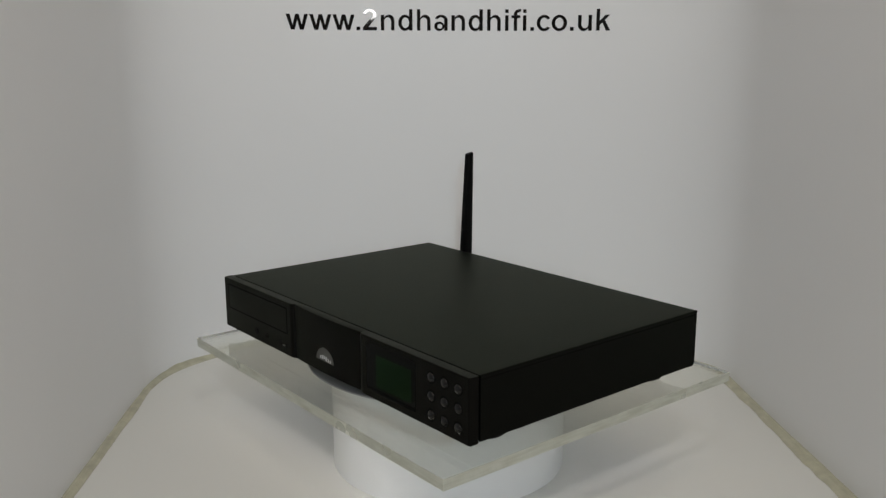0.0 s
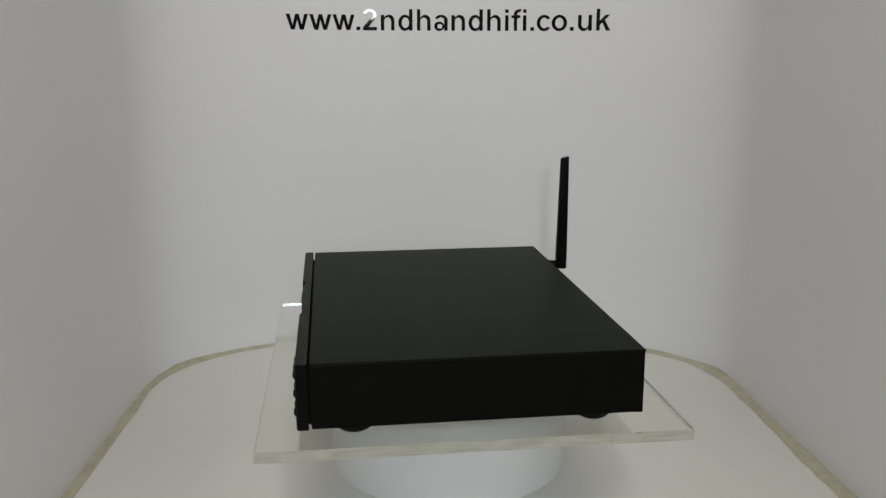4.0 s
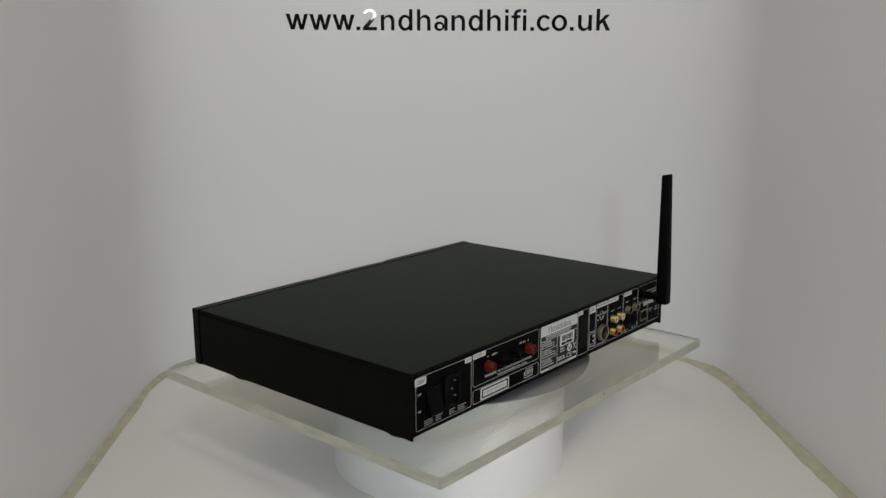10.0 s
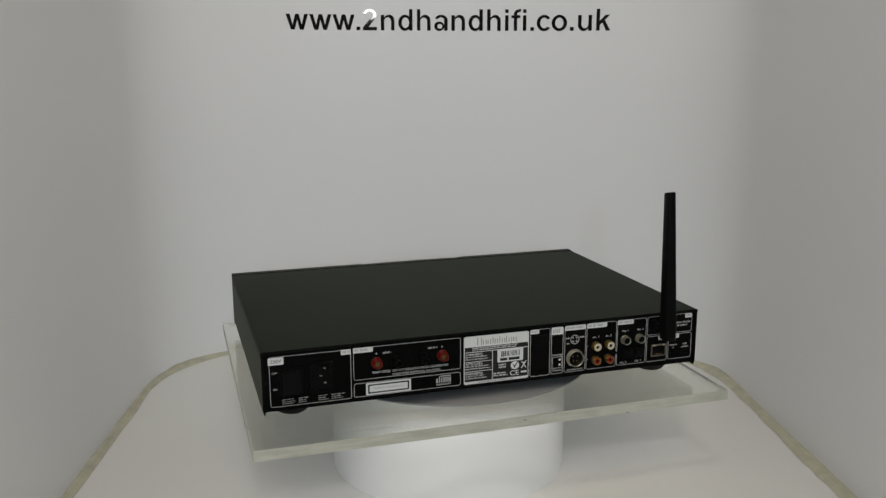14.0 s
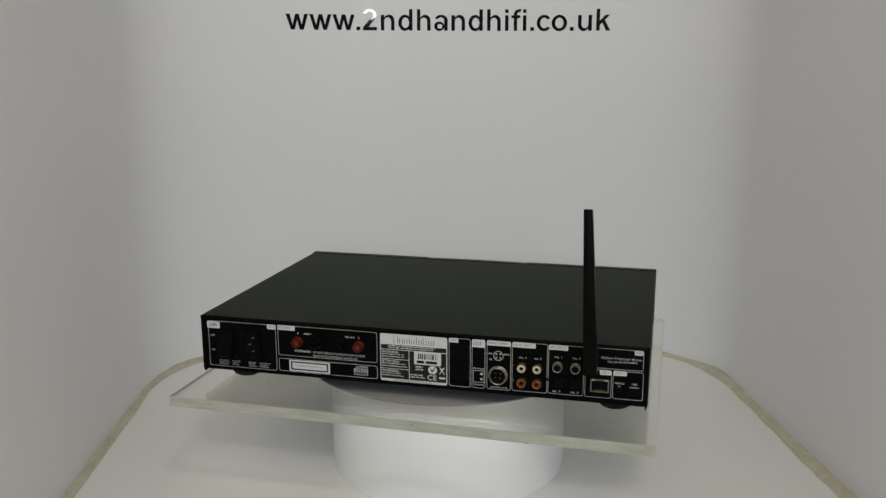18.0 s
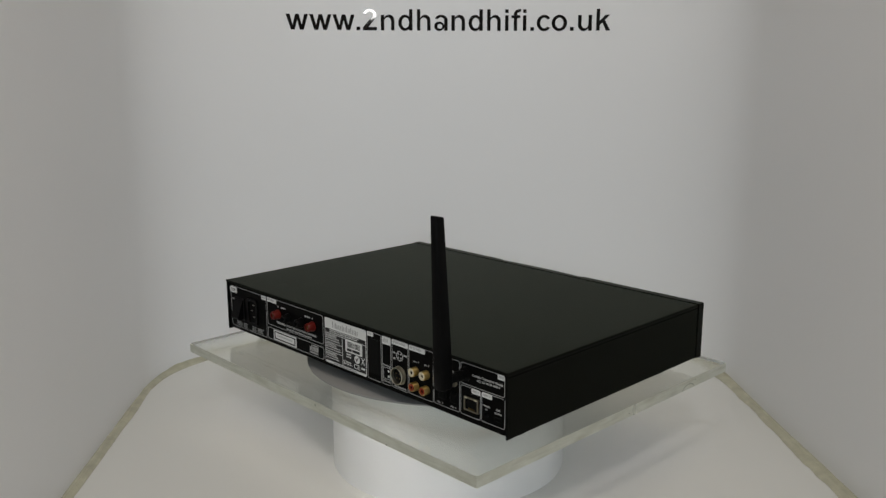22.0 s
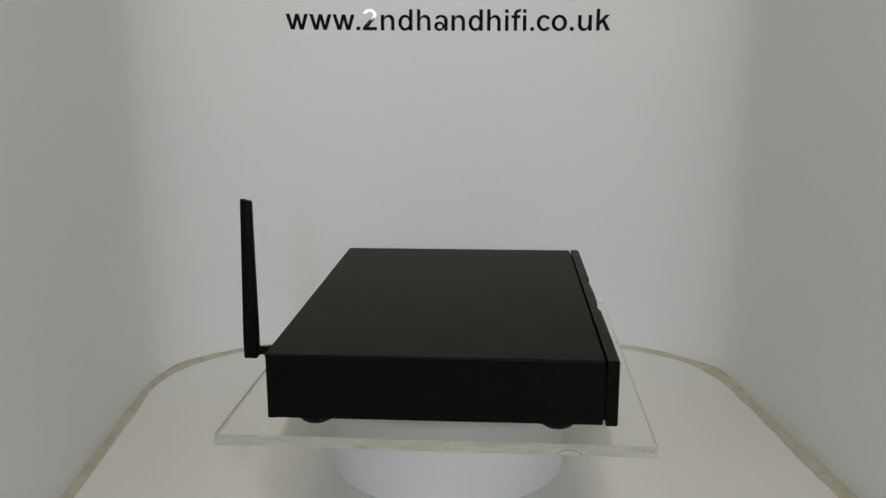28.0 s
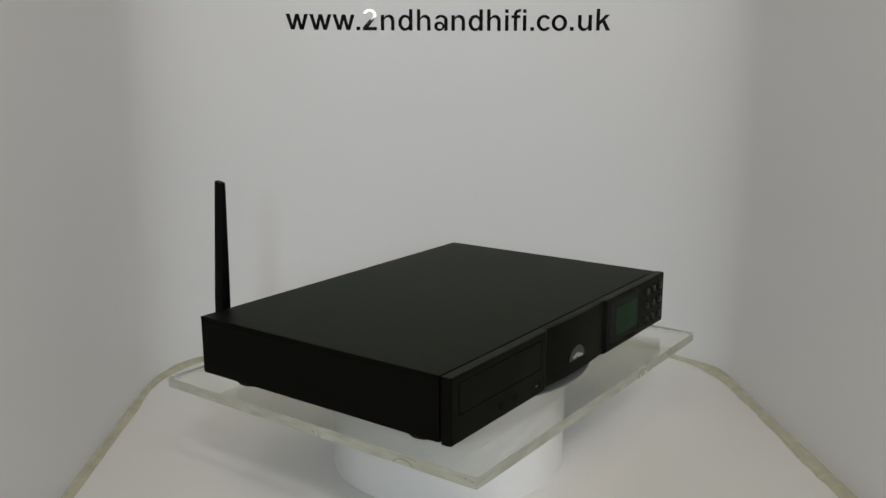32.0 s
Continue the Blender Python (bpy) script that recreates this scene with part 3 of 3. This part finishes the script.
def build_rear():
    # mains section
    rear_frame(-0.2092, -0.1370, 0.0052, 0.0515)
    v = rear_plate("voltage_sticker", -0.2100, -0.1965, 0.0440, 0.0506, M_LABEL, 0.0004, 0.0008, None, "small white voltage sticker")
    writing("230V", -0.2080, -0.1985, 0.0455, 0.0490, M_INK_GREY, v, depth=0.0006)
    tag(-0.1460, -0.1370, 0.0470, 0.0517, 1)
    writing("OFF", -0.2070, -0.2025, 0.0355, 0.0374, M_PRINT_DIM)
    writing("ON", -0.2065, -0.2030, 0.0206, 0.0225, M_PRINT_DIM)
    sw = part("mains_switch", boxed(0.1800, 0.2010, RY - 0.001, RY + 0.0012, 0.0155 + ZF, 0.0400 + ZF, bevel=0.0006), M_PLASTIC, player, "black rocker mains switch")
    bm = bmesh.new()
    prof = [(0.0385, 0.0012), (0.0385, 0.0020), (0.0360, 0.0026), (0.0185, 0.0085), (0.0165, 0.0076), (0.0165, 0.0012)]
    a = [bm.verts.new(Vector((0.1825, RY + y, z + ZF))) for z, y in prof]
    b = [bm.verts.new(Vector((0.1985, RY + y, z + ZF))) for z, y in prof]
    for i in range(6):
        bm.faces.new((a[i], a[(i + 1) % 6], b[(i + 1) % 6], b[i]))
    bm.faces.new(a), bm.faces.new(b)
    bmesh.ops.bevel(bm, geom=list(bm.edges), offset=0.0004, segments=2, affect="EDGES")
    part("rocker", bm, M_PLASTIC, sw)
    inlet = part("mains_inlet", ring_outline(bmesh.new(), rounded(-0.1745, -0.1535, 0.0140, 0.0435, 0.0035), rounded(-0.1708, -0.1572, 0.0165, 0.0412, 0.0040), -0.0005, 0.0020, B), M_PLASTIC, player, "glossy black mains inlet with three metal pins")
    rear_plate("well", -0.1708, -0.1572, 0.0165, 0.0412, M_GAP, 0.0002, 0.004, inlet)
    for zz, uu in ((0.0370, -0.1610), (0.0303, -0.1645), (0.0235, -0.1608)):
        part("pin", boxed(-uu - 0.0011, -uu + 0.0011, RY - 0.0002, RY + 0.0018, zz + ZF - 0.0005, zz + ZF + 0.0005, bevel=0.0002), M_SILVER, inlet)
    for k, (u0, u1) in enumerate(((-0.1990, -0.1865), (-0.1845, -0.1750), (-0.1670, -0.1575), (-0.1555, -0.1430))):
        bars(player, u0, u1, 0.0062, 0.0118, 3, M_PRINT_DIM, 10 + k)

    # loudspeaker section
    rear_frame(-0.1350, -0.0340, 0.0217, 0.0520)
    tag(-0.1350, -0.1170, 0.0472, 0.0520, 2)
    for u, z, mat, lab in ((-0.1140, 0.0366, M_RED, "red speaker terminal"), (-0.0950, 0.0364, M_PLASTIC, "black speaker terminal"),
                           (-0.0710, 0.0368, M_PLASTIC, "black speaker terminal"), (-0.0520, 0.0370, M_RED, "red speaker terminal")):
        o = (-u, RY, z + ZF)
        term = part("speaker_terminal", turned([(0.0052, -0.0003), (0.0052, 0.0018), (0.0047, 0.0022), (0.0043, 0.0070), (0.0038, 0.0076), (0.0026, 0.0076), (0.0022, 0.0030)], o, "y", 28), mat, player, lab, smooth=True)
        part("contact", turned([(0.0019, 0.0050), (0.0019, 0.0064), (0.0012, 0.0064), (0.0010, 0.0040)], o, "y", 20), M_DULL_BRASS if mat is M_RED else M_PLASTIC, term, smooth=True)
    for k, (u0, u1) in enumerate(((-0.1145, -0.1128), (-0.1080, -0.1000), (-0.0655, -0.0560), (-0.0528, -0.0512))):
        bars(player, u0, u1, 0.0438, 0.0460, 1, M_PRINT_DIM, 20 + k, ragged=0.0, gap=0.2)
    writing("WARNING:", -0.1180, -0.1010, 0.0262, 0.0286, M_PRINT, bold=0.0)
    writing("DO NOT REPLACE SUPPLIED LOUDSPEAKER", -0.0990, -0.0460, 0.0262, 0.0283, M_PRINT_DIM)
    writing("PLUGS WITH INDIVIDUAL 4mm PLUGS", -0.0990, -0.0540, 0.0228, 0.0249, M_PRINT_DIM)
    # disc section with white sticker
    rear_frame(-0.1350, -0.0340, 0.0056, 0.0187)
    st = rear_plate("warning_sticker", -0.1240, -0.0820, 0.0065, 0.0178, M_LABEL, 0.0003, 0.0006, None, "white sticker with a black border")
    part("border", ring_outline(bmesh.new(), rounded(-0.1222, -0.0838, 0.0079, 0.0164, 0.0004, 2), rounded(-0.1208, -0.0852, 0.0091, 0.0152, 0.0003, 2), 0.0, 0.00045, B), M_INK, st)
    bars(st, -0.1170, -0.0890, 0.0112, 0.0130, 1, M_TAG_INK, 31, depth=0.00045, ragged=0.05, gap=0.3)
    bm = bmesh.new()
    for u0, u1, z0, z1 in ((-0.0535, -0.0436, 0.0161, 0.0170), (-0.0578, -0.0561, 0.0104, 0.0146), (-0.0552, -0.0541, 0.0104, 0.0168), (-0.0530, -0.0519, 0.0104, 0.0152),
                           (-0.0509, -0.0496, 0.0104, 0.0152), (-0.0489, -0.0479, 0.0104, 0.0152), (-0.0470, -0.0458, 0.0104, 0.0152), (-0.0450, -0.0436, 0.0104, 0.0152)):
        extrude_outline(bm, [(u0, z0), (u1, z0), (u1, z1), (u0, z1)], -0.0001, 0.00022, B)
    for k in range(16):
        u0 = -0.0578 + 0.0009 * k
        extrude_outline(bm, [(u0, 0.0080), (u0 + 0.0005, 0.0080), (u0 + 0.0005, 0.0094), (u0, 0.0094)], -0.0001, 0.00022, B)
    part("disc_mark", bm, M_PRINT_DIM, player, "grey printed disc mark")

    # rating label
    lb = rear_plate("rating_label", -0.0310, 0.0340, 0.0052, 0.0518, M_LABEL, 0.00025, 0.0018, None, "black and white rating label")
    rear_plate("black_field", -0.0302, 0.0332, 0.0078, 0.0412, M_INK, 0.0004, 0.0003, lb)
    bm = bmesh.new()
    t = 0.0006
    for u0, top in ((-0.0178, 0.0495), (-0.0140, 0.0495), (-0.0122, 0.0476), (-0.0094, 0.0476), (-0.0076, 0.0476), (-0.0050, 0.0476), (-0.0026, 0.0490), (-0.0006, 0.0476),
                    (0.0020, 0.0476), (0.0042, 0.0495), (0.0066, 0.0476), (0.0090, 0.0476), (0.0108, 0.0490), (0.0134, 0.0476), (0.0160, 0.0476), (0.0182, 0.0476), (0.0206, 0.0476)):
        extrude_outline(bm, [(u0, 0.0431), (u0 + t, 0.0431), (u0 + t, top), (u0, top)], 0.0, 0.00045, B)
    part("name_shape", bm, M_INK_GREY, lb, "thin grey upright strokes")
    bars(lb, -0.0230, 0.0250, 0.0372, 0.0408, 2, M_PRINT, 41, depth=0.0005, ragged=0.1, gap=0.35)
    rules = bmesh.new()
    for u0, u1, z0, z1 in ((-0.0302, 0.0332, 0.0362, 0.0368), (-0.0030, -0.0024, 0.0078, 0.0362), (-0.0302, -0.0030, 0.0268, 0.0273), (-0.0302, -0.0030, 0.0174, 0.0179)):
        extrude_outline(rules, [(u0, z0), (u1, z0), (u1, z1), (u0, z1)], 0.0, 0.0005, B)
    part("rule", rules, M_PRINT, lb)
    for k, (word, z) in enumerate((("WARNING:", 0.0342), ("ATTENTION:", 0.0249), ("WARNING:", 0.0155))):
        writing(word, -0.0295, -0.0125, z - 0.0012, z + 0.0012, M_PRINT, lb, depth=0.0005)
        bars(lb, -0.0295, -0.0045, z - 0.0064, z - 0.0018, 2, M_PRINT, 50 + k, depth=0.0005, ragged=0.25, gap=0.55)
    sn = rear_plate("number_sticker", 0.0022, 0.0282, 0.0238, 0.0365, M_LABEL, 0.0006, 0.001, lb, "white bar code sticker")
    bm, u, rng = bmesh.new(), 0.0060, random.Random(5)
    while u < 0.0245:
        wv = rng.choice((0.0005, 0.0008, 0.0012))
        extrude_outline(bm, [(u, 0.0292), (u + wv, 0.0292), (u + wv, 0.0346), (u, 0.0346)], 0.0, 0.00075, B)
        u += wv + rng.choice((0.0005, 0.0007, 0.0011))
    for u0, u1 in ((0.0050, 0.0120), (0.0135, 0.0245)):
        extrude_outline(bm, [(u0, 0.0252), (u1, 0.0252), (u1, 0.0278), (u0, 0.0278)], 0.0, 0.00075, B)
    part("bar_code", bm, M_INK, sn)
    bars(lb, 0.0035, 0.0120, 0.0170, 0.0222, 2, M_PRINT, 61, depth=0.0005, gap=0.4)
    bars(lb, -0.0015, 0.0130, 0.0096, 0.0140, 2, M_PRINT, 62, depth=0.0005, gap=0.35, ragged=0.1)
    part("approval_mark", extrude_outline(bmesh.new(), [(0.0200 + 0.0043 * math.cos(a * math.pi / 12), 0.0193 + 0.0040 * math.sin(a * math.pi / 12)) for a in range(24)], 0.0, 0.00055, B), M_PRINT, lb)
    part("tick", extrude_outline(bmesh.new(), [(0.0178, 0.0200), (0.0196, 0.0168), (0.0226, 0.0218), (0.0218, 0.0222), (0.0197, 0.0188), (0.0186, 0.0206)], 0.0, 0.0007, B), M_INK, lb)
    bm = bmesh.new()
    for pts in ([(0.0262, 0.0228), (0.0270, 0.0230), (0.0318, 0.0160), (0.0310, 0.0158)], [(0.0318, 0.0228), (0.0310, 0.0230), (0.0262, 0.0160), (0.0270, 0.0158)],
                [(0.0270, 0.0214), (0.0310, 0.0214), (0.0310, 0.0206), (0.0270, 0.0206)], [(0.0262, 0.0112), (0.0320, 0.0112), (0.0320, 0.0130), (0.0262, 0.0130)]):
        extrude_outline(bm, pts, 0.0, 0.0005, B)
    part("bin_mark", bm, M_PRINT, lb)
    writing("CE", 0.0150, 0.0240, 0.0094, 0.0144, M_PRINT, lb, depth=0.0005)
    bars(lb, -0.0170, 0.0200, 0.0056, 0.0070, 1, M_INK_GREY, 63, depth=0.0004, ragged=0.0, gap=0.3)

    # blank, control and power-supply sections
    rear_frame(0.0355, 0.0560, 0.0054, 0.0523)
    tag(0.0355, 0.0445, 0.0479, 0.0520, 3)
    rear_plate("blanking_plate", 0.0380, 0.0540, 0.0120, 0.0460, M_PLASTIC, 0.0004, 0.0005)
    rear_frame(0.0572, 0.0698, 0.0056, 0.0526)
    tag(0.0575, 0.0695, 0.0450, 0.0523, 4)
    part("switch_frame", ring_outline(bmesh.new(), rounded(0.0585, 0.0690, 0.0112, 0.0228, 0.0004), rounded(0.0590, 0.0685, 0.0117, 0.0223, 0.0003), -0.0001, 0.0002, B), M_PRINT_DIM, player)
    writing("Floating", 0.0586, 0.0688, 0.0234, 0.0256, M_PRINT_DIM)
    writing("Chassis", 0.0588, 0.0686, 0.0084, 0.0102, M_PRINT_DIM)
    for z in (0.0196, 0.0146):
        part("dot", turned([(0.0011, 0.0), (0.0011, 0.0004), (0.0006, 0.0006)], (-0.0664, RY, z + ZF), "y", 14), M_PRINT, player)
    rear_frame(0.0712, 0.0936, 0.0058, 0.0527)
    tag(0.0715, 0.0933, 0.0478, 0.0524, 5)
    bm = lathe(bmesh.new(), [(0.0047, -0.0001), (0.0047, 0.0002), (0.0040, 0.0002), (0.0040, -0.0001)], (-0.0820, RY, 0.0383 + ZF), "y", 28, cap=False)
    for du, dz in ((-0.0018, 0.0018), (0.0018, 0.0018), (-0.0018, -0.0018), (0.0018, -0.0018)):
        lathe(bm, [(0.0009, -0.0001), (0.0009, 0.0002)], (-0.0820 + du, RY, 0.0383 + dz + ZF), "y", 12)
    part("pin_diagram", bm, M_PRINT_DIM, player)
    for k, (u0, u1, z) in enumerate(((0.0725, 0.0765, 0.0400), (0.0875, 0.0925, 0.0400), (0.0735, 0.0765, 0.0345))):
        bars(player, u0, u1, z - 0.001, z + 0.001, 1, M_PRINT_DIM, 75 + k, ragged=0.0, gap=0.2)
    o = (-0.0820, RY, 0.0200 + ZF)
    soc = part("din_socket", turned([(0.0087, -0.0003), (0.0087, 0.0012), (0.0082, 0.0014), (0.0081, 0.0046), (0.0077, 0.0050), (0.0073, 0.0046), (0.0071, 0.0004)], o, "y", 40), M_NICKEL_DARK, player, "round nickel multi-pin socket", smooth=True)
    part("insert", turned([(0.0069, 0.0002), (0.0069, 0.0016), (0.0060, 0.0018)], o, "y", 32), M_PLASTIC, soc, smooth=True)
    for du, dz in ((-0.0025, 0.0020), (0.0025, 0.0020), (-0.0020, -0.0025), (0.0020, -0.0025)):
        part("pin", turned([(0.0006, 0.0016), (0.0006, 0.0024), (0.0003, 0.0026)], (-0.0820 + du, RY, 0.0200 + dz + ZF), "y", 10), M_DULL_BRASS, soc)
    bars(player, 0.0745, 0.0905, 0.0070, 0.0088, 1, M_PRINT_DIM, 79, ragged=0.0, gap=0.2)

    # analogue inputs
    rear_frame(0.0945, 0.1268, 0.0062, 0.0529)
    tag(0.0948, 0.1160, 0.0479, 0.0526, 6)
    writing("an. 1", 0.1010, 0.1075, 0.0378, 0.0396, M_PRINT_DIM)
    writing("an. 2", 0.1150, 0.1215, 0.0378, 0.0396, M_PRINT_DIM)
    for u, z, mat, lab in ((0.1040, 0.0298, M_CREAM, "cream phono socket"), (0.1180, 0.0300, M_CREAM, "cream phono socket"),
                           (0.1040, 0.0157, M_ORANGE, "orange phono socket"), (0.1180, 0.0158, M_ORANGE, "orange phono socket")):
        o = (-u, RY, z + ZF)
        ph = part("phono_socket", turned([(0.0043, -0.0003), (0.0043, 0.0008), (0.0041, 0.0011), (0.0041, 0.0058), (0.0039, 0.0061), (0.0036, 0.0060), (0.0031, 0.0050)], o, "y", 28), M_GOLD, player, lab, smooth=True)
        r = 0.0037 if mat is M_CREAM else 0.0031
        part("insulator", turned([(r, 0.0050), (r, 0.0062), (r - 0.0003, 0.0064), (0.0020, 0.0063), (0.0017, 0.0045)], o, "y", 28), mat, ph, smooth=True)
        part("bore", turned([(0.0016, 0.0040), (0.0016, 0.0052)], o, "y", 16), M_GAP, ph)
    bars(player, 0.0955, 0.0968, 0.0290, 0.0306, 1, M_PRINT_DIM, 81, ragged=0.0)
    bars(player, 0.0955, 0.0968, 0.0150, 0.0166, 1, M_PRINT_DIM, 82, ragged=0.0)

    # digital inputs
    rear_frame(0.1275, 0.1595, 0.0066, 0.0530)
    tag(0.1278, 0.1450, 0.0482, 0.0528, 7)
    for text, u, z in (("dig. 1", 0.1325, 0.0405), ("dig. 2", 0.1490, 0.0407), ("dig. 3", 0.1315, 0.0082), ("dig. 4", 0.1480, 0.0084)):
        writing(text, u, u + 0.0072, z - 0.0001, z + 0.0020, M_PRINT_DIM)
    for u in (0.1360, 0.1520):
        o = (-u, RY, 0.0327 + ZF)
        ph = part("coaxial_socket", turned([(0.0045, -0.0003), (0.0045, 0.0010), (0.0041, 0.0014), (0.0040, 0.0055), (0.0039, 0.0058), (0.0035, 0.0056), (0.0034, 0.0030)], o, "y", 28), M_NICKEL_DARK, player, "nickel coaxial socket with black centre", smooth=True)
        part("insulator", turned([(0.0034, 0.0030), (0.0033, 0.0048), (0.0012, 0.0050), (0.0010, 0.0040)], o, "y", 24), M_GAP, ph, smooth=True)
    for u in (0.1395, 0.1535):
        op = part("optical_socket", boxed(-u - 0.0050, -u + 0.0050, RY - 0.001, RY + 0.0014, 0.0135 + ZF, 0.0230 + ZF, bevel=0.0006), M_PLASTIC, player, "square black optical socket")
        part("shutter", boxed(-u - 0.0034, -u + 0.0034, RY, RY + 0.0018, 0.0150 + ZF, 0.0215 + ZF, bevel=0.0004), M_GAP, op)

    # wireless, network and update sections
    rear_frame(0.1605, 0.2110, 0.0343, 0.0533)
    tag(0.2030, 0.2105, 0.0488, 0.0531, 8)
    writing("Contains Transmitter Module", 0.1745, 0.2092, 0.0436, 0.0459, M_PRINT_DIM, bold=0.002)
    writing("FCC ID:", 0.1800, 0.1890, 0.0402, 0.0421, M_PRINT_DIM, bold=0.002)
    bars(player, 0.1900, 0.2055, 0.0402, 0.0424, 1, M_PRINT_DIM, 91, ragged=0.0, gap=0.25)
    rear_frame(0.1605, 0.1840, 0.0066, 0.0330)
    tag(0.1735, 0.1836, 0.0284, 0.0328, 9)
    rj = part("network_socket", ring_outline(bmesh.new(), rounded(0.1655, 0.1820, 0.0120, 0.0243, 0.0006), rounded(0.1666, 0.1809, 0.0131, 0.0230, 0.0004), -0.0003, 0.0014, B), M_FRAME_METAL, player, "metal-framed network socket")
    rear_plate("opening", 0.1668, 0.1807, 0.0132, 0.0227, M_GAP, 0.0004, 0.0003, rj)
    for i in range(8):
        part("contact", boxed(-0.1703 - 0.0010 * i - 0.0002, -0.1703 - 0.0010 * i + 0.0002, RY, RY + 0.0009, 0.0134 + ZF, 0.0146 + ZF), M_DULL_BRASS, rj)
    for u in (0.1668, 0.1778):
        rear_plate("indicator", u, u + 0.0030, 0.0229, 0.0241, M_CREAM, 0.0017, 0.0003, rj)
    rear_frame(0.1850, 0.2115, 0.0069, 0.0332)
    tag(0.1855, 0.1970, 0.0287, 0.0331, 10)
    writing("remote", 0.1868, 0.1950, 0.0210, 0.0227, M_PRINT_DIM)
    writing("in", 0.1898, 0.1918, 0.0182, 0.0199, M_PRINT_DIM)
    writing("USB", 0.2018, 0.2062, 0.0209, 0.0228, M_PRINT_DIM)
    writing("update", 0.2000, 0.2080, 0.0176, 0.0198, M_PRINT_DIM)
    part("remote_socket", turned([(0.0030, -0.0002), (0.0030, 0.0008), (0.0024, 0.0010), (0.0014, 0.0008), (0.0013, 0.0)], (-0.1908, RY, 0.0150 + ZF), "y", 20), M_PLASTIC, player, "small black jack socket", smooth=True)
    part("update_socket", ring_outline(bmesh.new(), rounded(0.1995, 0.2080, 0.0110, 0.0152, 0.0006), rounded(0.2003, 0.2072, 0.0118, 0.0144, 0.0004), -0.0002, 0.0006, B), M_PLASTIC, player, "small black slot socket")
    # screws along the rear edge
    for u, z in ((-0.2115, 0.0280), (-0.0330, 0.0200), (0.0345, 0.0030), (0.2118, 0.0335), (0.1265, 0.0200)):
        part("screw", turned([(0.0016, -0.0001), (0.0016, 0.0004), (0.0010, 0.0007), (0.0004, 0.0005)], (-u, RY, z + ZF), "y", 14), M_PLASTIC, player, smooth=True)

    # aerial: socket, elbow, tapered flat blade
    ax, az = -0.1672, 0.0440
    aerial = part("aerial", turned([(0.0062, -0.0002), (0.0062, 0.0022), (0.0036, 0.0026), (0.0036, 0.0060), (0.0046, 0.0062), (0.0046, 0.0120), (0.0040, 0.0124), (0.0040, 0.0200)], (ax, RY, az + ZF), "y", 28), M_ANTENNA, player, "black jointed aerial standing upright", smooth=True)
    bm = bmesh.new()
    rows = []
    for k, (z, cx, cy, wx, wy) in enumerate(((0.0378, -0.1672, 0.1757, 0.0100, 0.0112), (0.0388, -0.1672, 0.1757, 0.0114, 0.0126), (0.0560, -0.1666, 0.1757, 0.0116, 0.0128),
                                             (0.0700, -0.1660, 0.1757, 0.0112, 0.0126), (0.1798, -0.1612, 0.1760, 0.0074, 0.0100), (0.1811, -0.1612, 0.1760, 0.0066, 0.0092))):
        pts = rounded(cx - wx / 2, cx + wx / 2, cy - wy / 2, cy + wy / 2, 0.0018, 3)
        tilt = 0.22 if k > 3 else 0.0
        rows.append([bm.verts.new((u, v, z + ZF + tilt * (v - cy))) for u, v in pts])
    for a, b in zip(rows, rows[1:]):
        for i in range(len(a)):
            bm.faces.new((a[i], a[(i + 1) % len(a)], b[(i + 1) % len(a)], b[i]))
    bm.faces.new(rows[0]), bm.faces.new(rows[-1])
    part("blade", bm, M_ANTENNA, aerial, smooth=True)
    part("hinge", boxed(ax - 0.0030, ax + 0.0030, RY + 0.0160, RY + 0.0250, az + ZF - 0.0030, az + ZF + 0.0030, bevel=0.0008), M_ANTENNA, aerial)


build_rear()


# ---- movement: plate and player turn clockwise at an even pace about the drum's axis ----
TURN_START, TURN_RATE = -50.467, -7.9668
LEAN = pose(0, 0, 0, 0.233, -0.063, 0)


def turned_pose(t, x, y, z):
    return Matrix.Translation((0, 0, z)) @ LEAN @ pose(0, 0, 0, 0, 0, TURN_START + TURN_RATE * t) @ pose(x, y, 0)


def motions():
    times = [i * 0.5 for i in range(65)]
    walk(plate, [(t, turned_pose(t, 0, 0, PLATE_Z) @ pose(0, 0, 0, 0, 0, -0.41)) for t in times])
    walk(player, [(t, turned_pose(t, -0.00015, -0.00694, PLATE_Z)) for t in times])


motions()
